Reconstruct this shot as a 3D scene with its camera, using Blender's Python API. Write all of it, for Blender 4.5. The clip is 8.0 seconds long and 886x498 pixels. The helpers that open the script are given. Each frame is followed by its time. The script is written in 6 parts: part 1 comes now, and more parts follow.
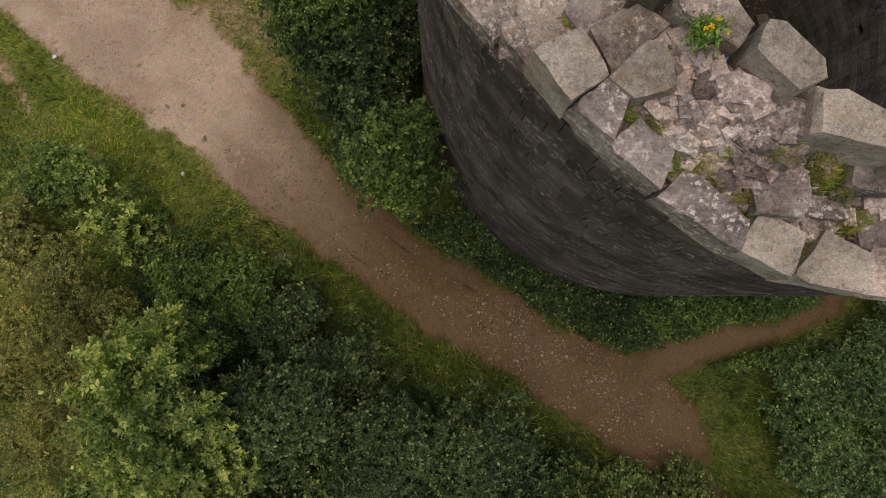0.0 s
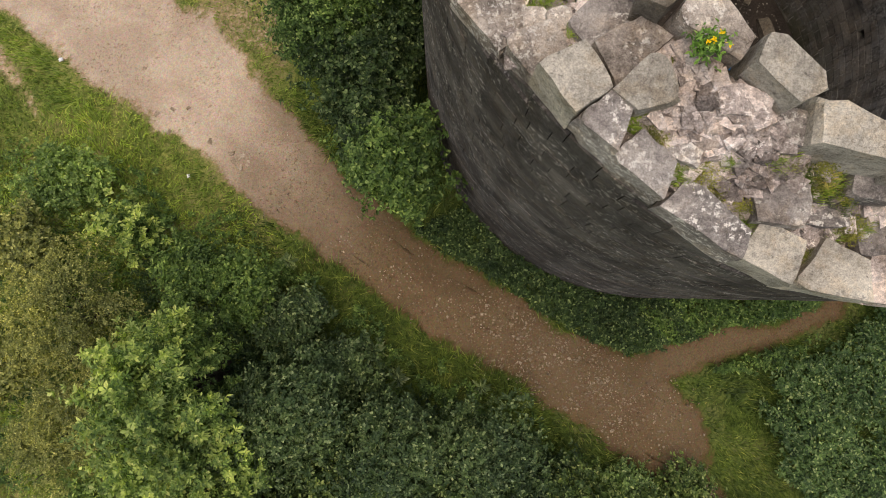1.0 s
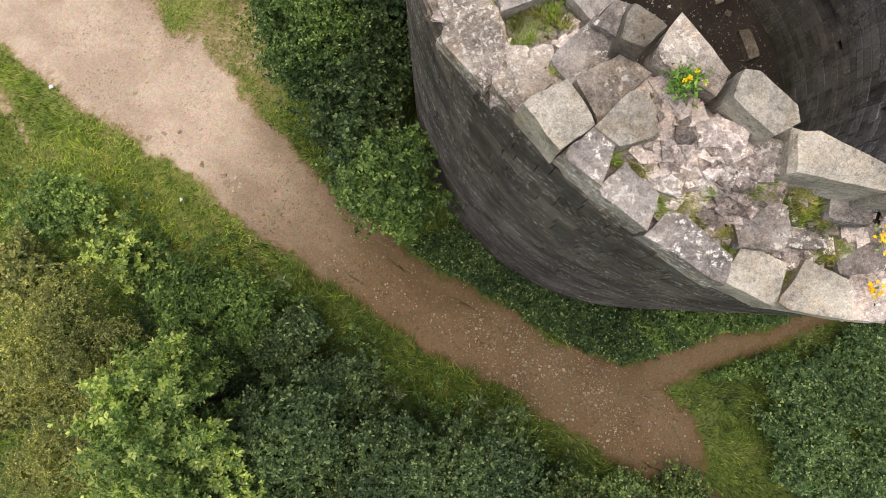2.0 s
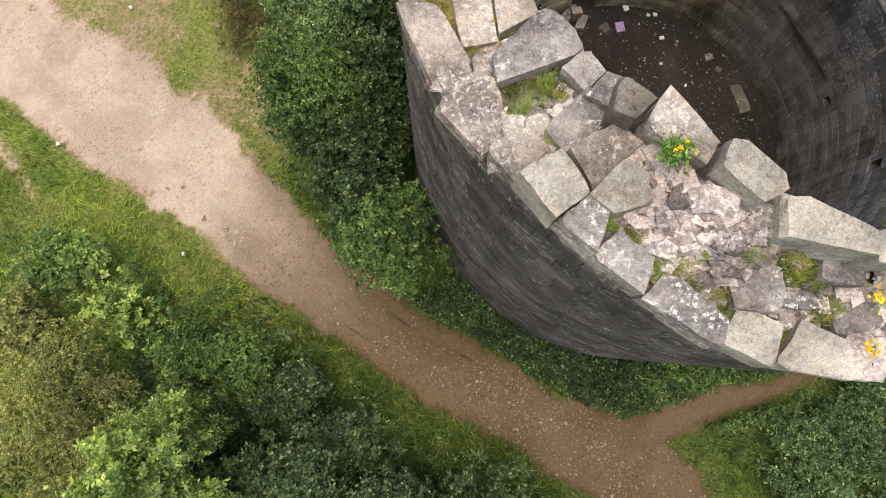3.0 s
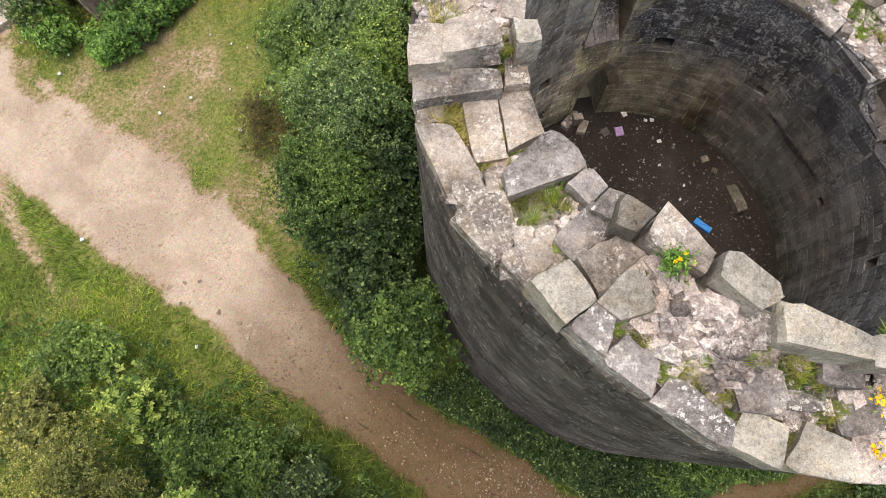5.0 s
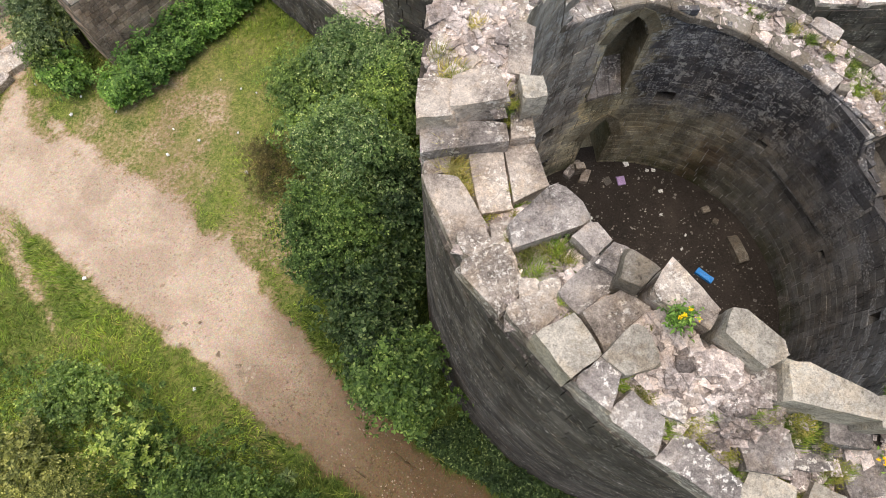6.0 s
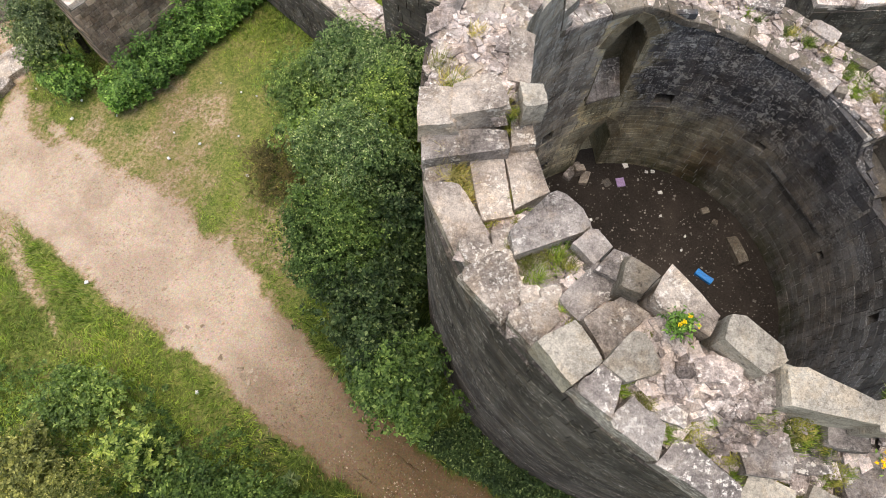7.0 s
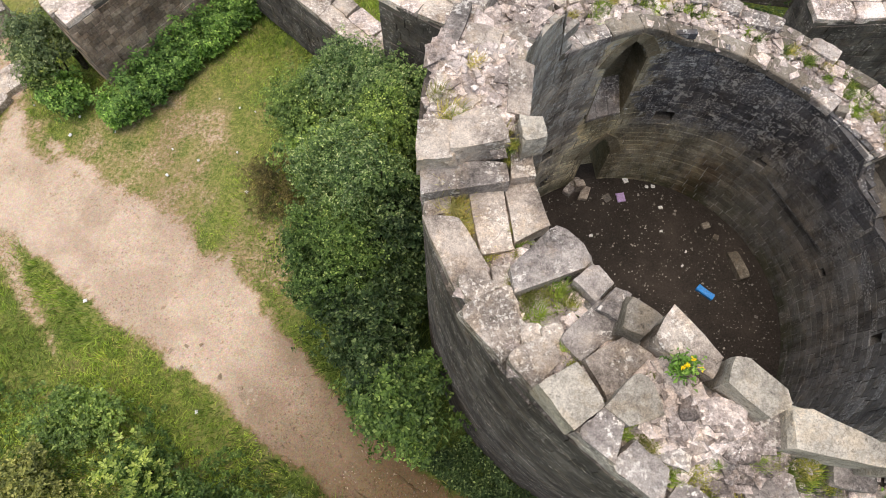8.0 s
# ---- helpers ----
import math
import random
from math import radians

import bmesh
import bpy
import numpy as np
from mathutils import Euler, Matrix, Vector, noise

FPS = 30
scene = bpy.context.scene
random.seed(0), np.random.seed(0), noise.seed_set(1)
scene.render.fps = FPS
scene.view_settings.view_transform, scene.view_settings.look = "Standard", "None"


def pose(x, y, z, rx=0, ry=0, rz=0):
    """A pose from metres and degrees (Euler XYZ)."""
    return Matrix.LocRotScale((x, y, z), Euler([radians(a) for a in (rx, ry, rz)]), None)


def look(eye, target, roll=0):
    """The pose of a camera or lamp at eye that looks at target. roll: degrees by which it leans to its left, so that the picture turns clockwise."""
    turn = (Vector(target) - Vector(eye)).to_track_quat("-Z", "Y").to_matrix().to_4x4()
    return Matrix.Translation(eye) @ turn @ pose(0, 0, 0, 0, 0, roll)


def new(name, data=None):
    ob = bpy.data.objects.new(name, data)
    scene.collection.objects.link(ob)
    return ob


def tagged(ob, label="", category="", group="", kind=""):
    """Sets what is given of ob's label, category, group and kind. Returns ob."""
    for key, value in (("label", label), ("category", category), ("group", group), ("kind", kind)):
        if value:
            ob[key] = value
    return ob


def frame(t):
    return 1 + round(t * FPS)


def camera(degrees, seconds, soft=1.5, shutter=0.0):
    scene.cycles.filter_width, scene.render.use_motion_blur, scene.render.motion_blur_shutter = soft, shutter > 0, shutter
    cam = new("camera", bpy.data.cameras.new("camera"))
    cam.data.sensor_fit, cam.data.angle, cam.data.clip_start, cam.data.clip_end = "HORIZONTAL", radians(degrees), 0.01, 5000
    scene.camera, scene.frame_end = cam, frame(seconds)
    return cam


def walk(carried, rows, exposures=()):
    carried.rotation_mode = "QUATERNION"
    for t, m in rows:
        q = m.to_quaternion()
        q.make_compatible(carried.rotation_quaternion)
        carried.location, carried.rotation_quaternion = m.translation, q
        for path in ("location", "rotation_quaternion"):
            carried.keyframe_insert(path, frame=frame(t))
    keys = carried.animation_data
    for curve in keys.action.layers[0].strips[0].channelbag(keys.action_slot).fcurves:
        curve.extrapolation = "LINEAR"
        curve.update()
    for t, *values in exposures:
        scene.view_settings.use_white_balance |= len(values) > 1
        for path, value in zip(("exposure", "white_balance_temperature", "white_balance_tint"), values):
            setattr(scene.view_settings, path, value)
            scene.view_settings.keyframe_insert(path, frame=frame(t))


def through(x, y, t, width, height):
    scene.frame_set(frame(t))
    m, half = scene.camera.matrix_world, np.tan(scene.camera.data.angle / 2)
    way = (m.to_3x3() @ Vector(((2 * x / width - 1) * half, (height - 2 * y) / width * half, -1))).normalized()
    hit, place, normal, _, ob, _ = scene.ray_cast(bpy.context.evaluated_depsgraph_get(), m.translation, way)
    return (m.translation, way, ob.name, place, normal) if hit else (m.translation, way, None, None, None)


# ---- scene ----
cam = camera(70.0, 8.0, soft=0.4)
# seconds, place, yaw, pitch, roll
PATH = [
    (0.0, 0.149, -0.025, 15.056, 1.344, -85.828, -0.330),
    (0.5, 0.093, -0.002, 15.125, 1.383, -85.858, -0.072),
    (1.0, 0.103, 0.048, 15.163, 1.420, -85.934, -0.185),
    (2.3, 0.120, 0.382, 15.402, -0.495, -84.978, -0.716),
    (2.5, 0.136, 0.417, 15.417, -0.472, -83.734, -0.683),
    (3.0, 0.113, 0.488, 15.479, -0.625, -81.453, -0.640),
    (3.5, 0.069, 0.530, 15.569, -0.736, -80.831, -0.396),
    (4.0, 0.038, 0.549, 15.676, -0.832, -79.239, -0.364),
    (4.5, 0.002, 0.574, 15.789, -0.853, -77.181, -0.404),
    (4.7, 0.001, 0.580, 15.844, -0.718, -75.424, -0.326),
    (5.8, -0.029, 0.634, 15.960, 0.419, -70.662, -0.259),
    (6.0, -0.052, 0.663, 15.965, 0.552, -69.784, -0.516),
    (6.5, -0.074, 0.650, 16.010, 0.407, -69.751, -0.453),
    (7.0, -0.080, 0.730, 16.067, 0.262, -69.898, -0.443),
    (7.5, -0.067, 0.887, 16.102, 0.084, -69.836, -0.392),
    (8.0, -0.076, 1.119, 16.135, -0.054, -69.668, -0.319),
]
walk(cam, [(t, pose(x, y, z, 90 + p, r, w)) for t, x, y, z, w, p, r in PATH],
     exposures=[(0.0, -0.61, 7600, 18), (0.5, -0.24, 7500, 14), (1.0, 0.08, 7350, 13), (2.5, 0.50, 6950, 12), (3.5, 0.58, 6900, 12), (5.8, 0.52, 6900, 12), (8.0, 0.50, 6950, 12)])

# ---- overcast daylight ----
world = bpy.data.worlds.new("overcast_sky")
scene.world = world
world.use_nodes = True
wn = world.node_tree.nodes
sky = wn.new("ShaderNodeTexSky")
sky.sky_type = "NISHITA"
sky.sun_disc = False
sky.sun_elevation, sky.sun_rotation = radians(85), radians(-117)
sky.air_density, sky.dust_density, sky.ozone_density = 1.6, 4.0, 0.6
wn["Background"].inputs["Strength"].default_value = 0.15
world.node_tree.links.new(sky.outputs["Color"], wn["Background"].inputs["Color"])
sun = new("sun", bpy.data.lights.new("sun", "SUN"))
sun.data.energy, sun.data.angle, sun.data.color = 1.2, radians(50), (1.0, 0.95, 0.88)
sun.matrix_world = look((-2, -1, 25), (0, 0, 0))

# ---- materials ----
def shader(name, rough=0.85, spec=0.3):
    m = bpy.data.materials.new(name)
    m.use_nodes = True
    n, l = m.node_tree.nodes, m.node_tree.links
    b = n["Principled BSDF"]
    b.inputs["Roughness"].default_value = rough
    b.inputs["Specular IOR Level"].default_value = spec
    return m, n, l, b


def tex(n, l, kind, scale, detail=5.0, rough=0.6, co=None):
    t = n.new("ShaderNodeTexNoise" if kind == "noise" else "ShaderNodeTexVoronoi")
    t.inputs["Scale"].default_value = scale
    if kind == "noise":
        t.inputs["Detail"].default_value, t.inputs["Roughness"].default_value = detail, rough
    if co is not None:
        l.new(co, t.inputs["Vector"])
    if kind != "noise":
        return t.outputs["Distance"]
    k = n.new("ShaderNodeMapRange")
    k.inputs["From Min"].default_value, k.inputs["From Max"].default_value = 0.27, 0.73
    l.new(t.outputs["Fac"], k.inputs["Value"])
    return k.outputs["Result"]


def ramp(n, l, fac, stops):
    r = n.new("ShaderNodeValToRGB")
    e = r.color_ramp.elements
    while len(e) < len(stops):
        e.new(0.5)
    for k, (p, c) in zip(e, stops):
        k.position, k.color = p, (*c, 1) if len(c) == 3 else (c[0], c[0], c[0], 1)
    l.new(fac, r.inputs["Fac"])
    return r.outputs["Color"]


def mix(n, l, fac, a, b, mode="MIX"):
    x = n.new("ShaderNodeMix")
    x.data_type, x.blend_type = "RGBA", mode
    for sock, v in ((x.inputs[0], fac), (x.inputs[6], a), (x.inputs[7], b)):
        if isinstance(v, (int, float)):
            sock.default_value = v
        elif isinstance(v, tuple):
            sock.default_value = (*v, 1)
        else:
            l.new(v, sock)
    return x.outputs[2]


def bump(n, l, b, height, strength, dist):
    k = n.new("ShaderNodeBump")
    k.inputs["Strength"].default_value, k.inputs["Distance"].default_value = strength, dist
    l.new(height, k.inputs["Height"])
    l.new(k.outputs["Normal"], b.inputs["Normal"])


def coords(n):
    return n.new("ShaderNodeNewGeometry").outputs["Position"]


def rnd(n, island):
    return n.new("ShaderNodeNewGeometry").outputs["Random Per Island"] if island else n.new("ShaderNodeObjectInfo").outputs["Random"]


def band(n, l, value, stops):
    """A factor over a value: (value, factor) pairs, straight between them."""
    lo, hi = stops[0][0], stops[-1][0]
    mr = n.new("ShaderNodeMapRange")
    mr.inputs["From Min"].default_value, mr.inputs["From Max"].default_value = lo, hi
    l.new(value, mr.inputs["Value"])
    r = ramp(n, l, mr.outputs["Result"], [((v - lo) / (hi - lo), (f,)) for v, f in stops])
    return r


def stains_and_light(n, l, co, c, own):
    """Inside of the tower: soot-black upper courses with pale lichen, darker pier courses, buff lower courses, a rusty
    run, lime streaks, and one side painted lighter as if lit.
    """
    sx = n.new("ShaderNodeSeparateXYZ")
    l.new(co, sx.inputs["Vector"])

    def math_(op, a, b):
        k = n.new("ShaderNodeMath")
        k.operation = op
        for s, v in zip(k.inputs, (a, b)):
            if isinstance(v, (int, float)):
                s.default_value = v
            else:
                l.new(v, s)
        return k.outputs["Value"]

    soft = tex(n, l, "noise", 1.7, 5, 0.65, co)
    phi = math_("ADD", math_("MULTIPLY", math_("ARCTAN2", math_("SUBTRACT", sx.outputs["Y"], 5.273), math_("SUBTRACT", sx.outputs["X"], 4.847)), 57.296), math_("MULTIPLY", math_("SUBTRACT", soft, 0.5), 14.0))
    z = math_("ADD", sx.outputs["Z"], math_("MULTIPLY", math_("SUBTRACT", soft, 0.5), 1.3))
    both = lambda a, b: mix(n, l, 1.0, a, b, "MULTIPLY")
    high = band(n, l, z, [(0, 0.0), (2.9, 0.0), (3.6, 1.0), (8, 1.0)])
    # soot from 45 to 92 degrees; the pier, 12 to 40, simply darker
    soot_dark = both(high, band(n, l, phi, [(-180, 0.0), (-60, 0.0), (-10, 0.15), (12, 0.8), (40, 0.85), (45, 1.0), (92, 1.0), (100, 0.0), (112, 0.0), (118, 0.15), (180, 0.0)]))
    c = mix(n, l, soot_dark, c, both(c, (0.54, 0.56, 0.65)))
    # 117 to 165 degrees: stone colour doubled, standing for light on that side
    lit_side = band(n, l, phi, [(60, 0.0), (108, 0.0), (117, 1.0), (165, 1.0), (180, 0.0)])
    c = mix(n, l, lit_side, c, both(c, (2.0, 1.95, 1.86)))
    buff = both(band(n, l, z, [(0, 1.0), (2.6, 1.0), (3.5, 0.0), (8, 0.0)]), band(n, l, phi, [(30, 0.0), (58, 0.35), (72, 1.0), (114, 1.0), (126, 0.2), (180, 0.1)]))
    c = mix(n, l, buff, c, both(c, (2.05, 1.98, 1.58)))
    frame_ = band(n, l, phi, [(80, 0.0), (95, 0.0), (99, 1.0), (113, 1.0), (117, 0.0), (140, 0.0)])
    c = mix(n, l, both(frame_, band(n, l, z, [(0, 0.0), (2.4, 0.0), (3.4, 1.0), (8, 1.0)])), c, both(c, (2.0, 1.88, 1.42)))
    rust = both(band(n, l, phi, [(30, 0.0), (50, 0.0), (56, 1.0), (62, 1.0), (70, 0.0), (90, 0.0)]), band(n, l, z, [(0, 1.0), (1.3, 1.0), (2.3, 0.0), (6, 0.0)]))
    c = mix(n, l, rust, c, both(c, (0.52, 0.43, 0.38)))
    mp = n.new("ShaderNodeMapping")
    mp.inputs["Scale"].default_value = (3.0, 3.0, 0.35)
    l.new(co, mp.inputs["Vector"])
    run = ramp(n, l, tex(n, l, "noise", 1.6, 5, 0.7, mp.outputs["Vector"]), [(0.50, (0.0,)), (0.72, (0.8,))])
    lime = both(run, band(n, l, phi, [(-180, 0.05), (-90, 0.1), (-30, 0.8), (38, 1.0), (50, 0.9), (88, 0.6), (110, 0.0), (180, 0.0)]))
    lime = both(lime, band(n, l, z, [(0, 0.1), (0.5, 0.9), (2.4, 0.9), (4.2, 0.35), (8, 0.0)]))
    c = mix(n, l, lime, c, mix(n, l, 0.30, c, (0.34, 0.35, 0.36)))
    spots = ramp(n, l, tex(n, l, "noise", 20, 5, 0.75, co), [(0.60, (0.0,)), (0.66, (1.0,))])
    chosen = ramp(n, l, own, [(0.35, (0.0,)), (0.45, (1.0,))])
    c = mix(n, l, both(both(spots, chosen), high), c, mix(n, l, 0.8, c, (0.50, 0.50, 0.48)))
    crusts = ramp(n, l, tex(n, l, "noise", 5.5, 7, 0.72, co), [(0.63, (0.0,)), (0.67, (1.0,))])
    c = mix(n, l, both(both(crusts, high), band(n, l, phi, [(-180, 0.0), (30, 0.0), (46, 1.0), (165, 1.0), (180, 0.0)])), c, mix(n, l, 0.7, c, (0.56, 0.56, 0.54)))
    return c


def stone(name, dark, mid, pale, lichen, amount, island=False, grain=9.0, spread=0.3, streak=0.0, algae_shade=False, crust=0.0):
    """Weathered gritstone: blotches, grain, pale lichen, a shade of its own for each block."""
    m, n, l, b = shader(name, 0.92, 0.2)
    co = coords(n)
    c = ramp(n, l, tex(n, l, "noise", 1.3, 6, 0.65, co), [(0.3, dark), (0.52, mid), (0.75, pale)])
    c = mix(n, l, 0.5, c, ramp(n, l, tex(n, l, "noise", grain * 2.6, 10, 0.9, co), [(0.25, dark), (0.5, mid), (0.72, pale)]))
    if streak:
        mp = n.new("ShaderNodeMapping")
        mp.inputs["Scale"].default_value = (1.6, 1.6, 0.12)
        l.new(co, mp.inputs["Vector"])
        s = ramp(n, l, tex(n, l, "noise", 1.5, 4, 0.6, mp.outputs["Vector"]), [(0.42, (0.0,)), (0.62, (1.0,))])
        c = mix(n, l, s, c, mix(n, l, streak, c, (0.30, 0.29, 0.27)))
    spots = ramp(n, l, tex(n, l, "noise", 16, 4, 0.7, co), [(0.60 - crust, (0.0,)), (0.72 - crust, (1.0,))])
    patch = ramp(n, l, tex(n, l, "noise", 2.1, 3, 0.6, co), [(0.45 - crust, (0.0,)), (0.62 - crust, (1.0,))])
    c = mix(n, l, mix(n, l, 1.0, spots, patch, "MULTIPLY"), c, mix(n, l, amount, c, lichen))
    pits = ramp(n, l, tex(n, l, "noise", 17, 6, 0.7, co), [(0.12, (0.40,) * 3), (0.30, (1.0,) * 3), (0.75, (1.0,) * 3), (0.9, (1.2,) * 3)])
    c = mix(n, l, 0.85, c, pits, "MULTIPLY")
    c = mix(n, l, 0.85, c, ramp(n, l, tex(n, l, "noise", 55, 5, 0.9, co), [(0.15, (0.52,) * 3), (0.42, (1.16,) * 3), (0.8, (1.62,) * 3)]), "MULTIPLY")
    warp = n.new("ShaderNodeVectorMath")
    warp.operation = "MULTIPLY_ADD"
    wob = n.new("ShaderNodeTexNoise")
    wob.inputs["Scale"].default_value, wob.inputs["Detail"].default_value = 3.0, 5
    l.new(co, wob.inputs["Vector"])
    l.new(wob.outputs["Color"], warp.inputs[0])
    warp.inputs[1].default_value = (0.5, 0.5, 0.5)
    l.new(co, warp.inputs[2])
    cell = n.new("ShaderNodeTexVoronoi")
    cell.feature, cell.inputs["Scale"].default_value = "DISTANCE_TO_EDGE", 2.6
    l.new(warp.outputs["Vector"], cell.inputs["Vector"])
    crack = ramp(n, l, cell.outputs["Distance"], [(0.0, (0.7,)), (0.018, (0.0,))])
    crack = mix(n, l, 1.0, crack, ramp(n, l, tex(n, l, "noise", 1.4, 3, 0.5, co), [(0.56, (0.0,)), (0.72, (1.0,))]), "MULTIPLY")
    c = mix(n, l, crack, c, mix(n, l, 1.0, c, (0.38, 0.35, 0.32), "MULTIPLY"))
    rust = ramp(n, l, tex(n, l, "noise", 3.1, 5, 0.7, co), [(0.52, (0.0,)), (0.74, (0.4,))])
    c = mix(n, l, rust, c, mix(n, l, 1.0, c, (1.0, 0.86, 0.68), "MULTIPLY"))
    v = ramp(n, l, rnd(n, island), [(0.0, (1 - spread,) * 3), (1.0, (1 + spread * 0.8,) * 3)])
    c = mix(n, l, 1.0, c, v, "MULTIPLY")
    if algae_shade:
        c = stains_and_light(n, l, co, c, rnd(n, island))
        # green algae near the floor, its colour deepened for shade at the wall's foot
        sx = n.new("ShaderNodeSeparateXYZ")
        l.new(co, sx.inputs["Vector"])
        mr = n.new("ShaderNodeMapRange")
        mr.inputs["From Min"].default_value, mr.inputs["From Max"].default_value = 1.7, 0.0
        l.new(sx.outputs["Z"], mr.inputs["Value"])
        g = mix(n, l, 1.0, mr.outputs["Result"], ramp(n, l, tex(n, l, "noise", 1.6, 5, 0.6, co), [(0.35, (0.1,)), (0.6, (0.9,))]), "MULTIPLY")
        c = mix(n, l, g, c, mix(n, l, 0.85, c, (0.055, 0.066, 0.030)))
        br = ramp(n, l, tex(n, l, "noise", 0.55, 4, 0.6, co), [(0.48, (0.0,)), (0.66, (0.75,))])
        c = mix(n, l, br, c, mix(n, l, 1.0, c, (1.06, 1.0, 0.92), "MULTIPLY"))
    l.new(c, b.inputs["Base Color"])
    h = mix(n, l, 0.45, tex(n, l, "noise", 6, 8, 0.75, co), tex(n, l, "noise", 32, 6, 0.8, co))
    bump(n, l, b, h, 0.8, 0.038)
    return m


def leafy(name, deep, mid, tip, through=0.35, scale=0.6):
    """Leaves: a shade for each leaf, the palest few also standing for glints, tinted in patches, letting light through.
    """
    m, n, l, b = shader(name, 0.5, 0.28)
    c = ramp(n, l, rnd(n, True), [(0.0, deep), (0.45, mid), (0.8, mid), (1.0, tip)])
    p = ramp(n, l, tex(n, l, "noise", scale, 3, 0.6, coords(n)), [(0.25, (0.75, 0.78, 0.75)), (0.75, (1.3, 1.25, 1.05))])
    c = mix(n, l, 1.0, c, p, "MULTIPLY")
    c = mix(n, l, 1.0, c, ramp(n, l, tex(n, l, "noise", 4.5, 2, 0.5, coords(n)), [(0.2, (0.66, 0.70, 0.72)), (0.8, (1.36, 1.30, 1.2))]), "MULTIPLY")
    l.new(c, b.inputs["Base Color"])
    tr = n.new("ShaderNodeBsdfTranslucent")
    l.new(mix(n, l, 1.0, c, (1.1, 1.25, 0.5), "MULTIPLY"), tr.inputs["Color"])
    ms = n.new("ShaderNodeMixShader")
    ms.inputs["Fac"].default_value = through
    l.new(b.outputs["BSDF"], ms.inputs[1])
    l.new(tr.outputs["BSDF"], ms.inputs[2])
    l.new(ms.outputs["Shader"], n["Material Output"].inputs["Surface"])
    return m


def plain(name, colour, rough=0.5, metal=0.0, vary=0.15, scale=30):
    m, n, l, b = shader(name, rough, 0.4)
    b.inputs["Metallic"].default_value = metal
    f = tex(n, l, "noise", scale, 4, 0.6, coords(n))
    lo, hi = tuple(v * (1 - vary) for v in colour), tuple(min(1, v * (1 + vary)) for v in colour)
    l.new(ramp(n, l, f, [(0.3, lo), (0.7, hi)]), b.inputs["Base Color"])
    return m


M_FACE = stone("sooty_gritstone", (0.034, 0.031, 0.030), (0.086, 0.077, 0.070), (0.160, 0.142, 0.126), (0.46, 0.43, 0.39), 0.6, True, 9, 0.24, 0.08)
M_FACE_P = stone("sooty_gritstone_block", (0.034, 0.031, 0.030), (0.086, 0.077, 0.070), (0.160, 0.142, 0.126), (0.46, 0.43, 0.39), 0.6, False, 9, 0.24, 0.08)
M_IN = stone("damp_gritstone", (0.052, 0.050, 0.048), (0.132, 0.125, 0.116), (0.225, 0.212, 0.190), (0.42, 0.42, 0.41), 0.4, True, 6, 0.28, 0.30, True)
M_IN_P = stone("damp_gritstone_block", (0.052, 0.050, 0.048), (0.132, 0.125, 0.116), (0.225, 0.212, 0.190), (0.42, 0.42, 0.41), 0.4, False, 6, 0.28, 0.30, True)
M_TOP = stone("weathered_coping", (0.085, 0.072, 0.062), (0.350, 0.300, 0.258), (0.660, 0.585, 0.505), (0.80, 0.77, 0.71), 0.55, False, 5, 0.16, crust=0.05)
M_PALE = stone("bleached_coping", (0.165, 0.148, 0.122), (0.450, 0.414, 0.352), (0.675, 0.630, 0.540), (0.22, 0.198, 0.17), 0.6, False, 6, 0.12, crust=0.03)
M_DARKTOP = stone("grey_coping", (0.062, 0.056, 0.054), (0.268, 0.240, 0.222), (0.550, 0.500, 0.455), (0.76, 0.73, 0.68), 0.7, False, 5, 0.18, crust=0.04)
M_RUBBLE = stone("mortar_rubble", (0.070, 0.059, 0.053), (0.400, 0.338, 0.308), (0.840, 0.750, 0.700), (0.74, 0.68, 0.64), 0.85, True, 5, 0.42)
M_CHIP = stone("bleached_mortar", (0.22, 0.185, 0.165), (0.62, 0.54, 0.50), (0.88, 0.81, 0.77), (0.9, 0.86, 0.82), 0.6, True, 6, 0.25)
M_BED = stone("mortar_bed", (0.060, 0.051, 0.046), (0.290, 0.245, 0.222), (0.600, 0.525, 0.485), (0.62, 0.58, 0.54), 0.7, True, 6, 0.2)
M_BROWN = stone("brown_gritstone", (0.098, 0.071, 0.058), (0.310, 0.236, 0.188), (0.560, 0.450, 0.365), (0.45, 0.42, 0.39), 0.4, True, 6, 0.40)
M_BROWN_P = stone("brown_gritstone_block", (0.098, 0.071, 0.058), (0.310, 0.236, 0.188), (0.560, 0.450, 0.365), (0.45, 0.42, 0.39), 0.4, False, 6, 0.40)
M_REVEAL = stone("buff_reveal_stone", (0.10, 0.088, 0.058), (0.21, 0.185, 0.125), (0.31, 0.28, 0.20), (0.40, 0.38, 0.31), 0.4, True, 6, 0.1)
M_REVEAL_P = stone("buff_arch_stone", (0.10, 0.088, 0.058), (0.20, 0.175, 0.12), (0.30, 0.265, 0.19), (0.40, 0.38, 0.31), 0.4, False, 6, 0.15)
M_RIM = stone("brown_rim_stone", (0.07, 0.060, 0.048), (0.175, 0.155, 0.127), (0.31, 0.278, 0.232), (0.5, 0.47, 0.42), 0.4, False, 6, 0.15)
M_MORTAR = stone("dark_mortar", (0.05, 0.048, 0.045), (0.11, 0.10, 0.088), (0.19, 0.175, 0.15), (0.3, 0.29, 0.27), 0.3, True, 9, 0.1)

M_LIME = stone("lime_mortar", (0.03, 0.03, 0.028), (0.20, 0.195, 0.185), (0.62, 0.61, 0.58), (0.6, 0.59, 0.56), 0.5, True, 5, 0.1)

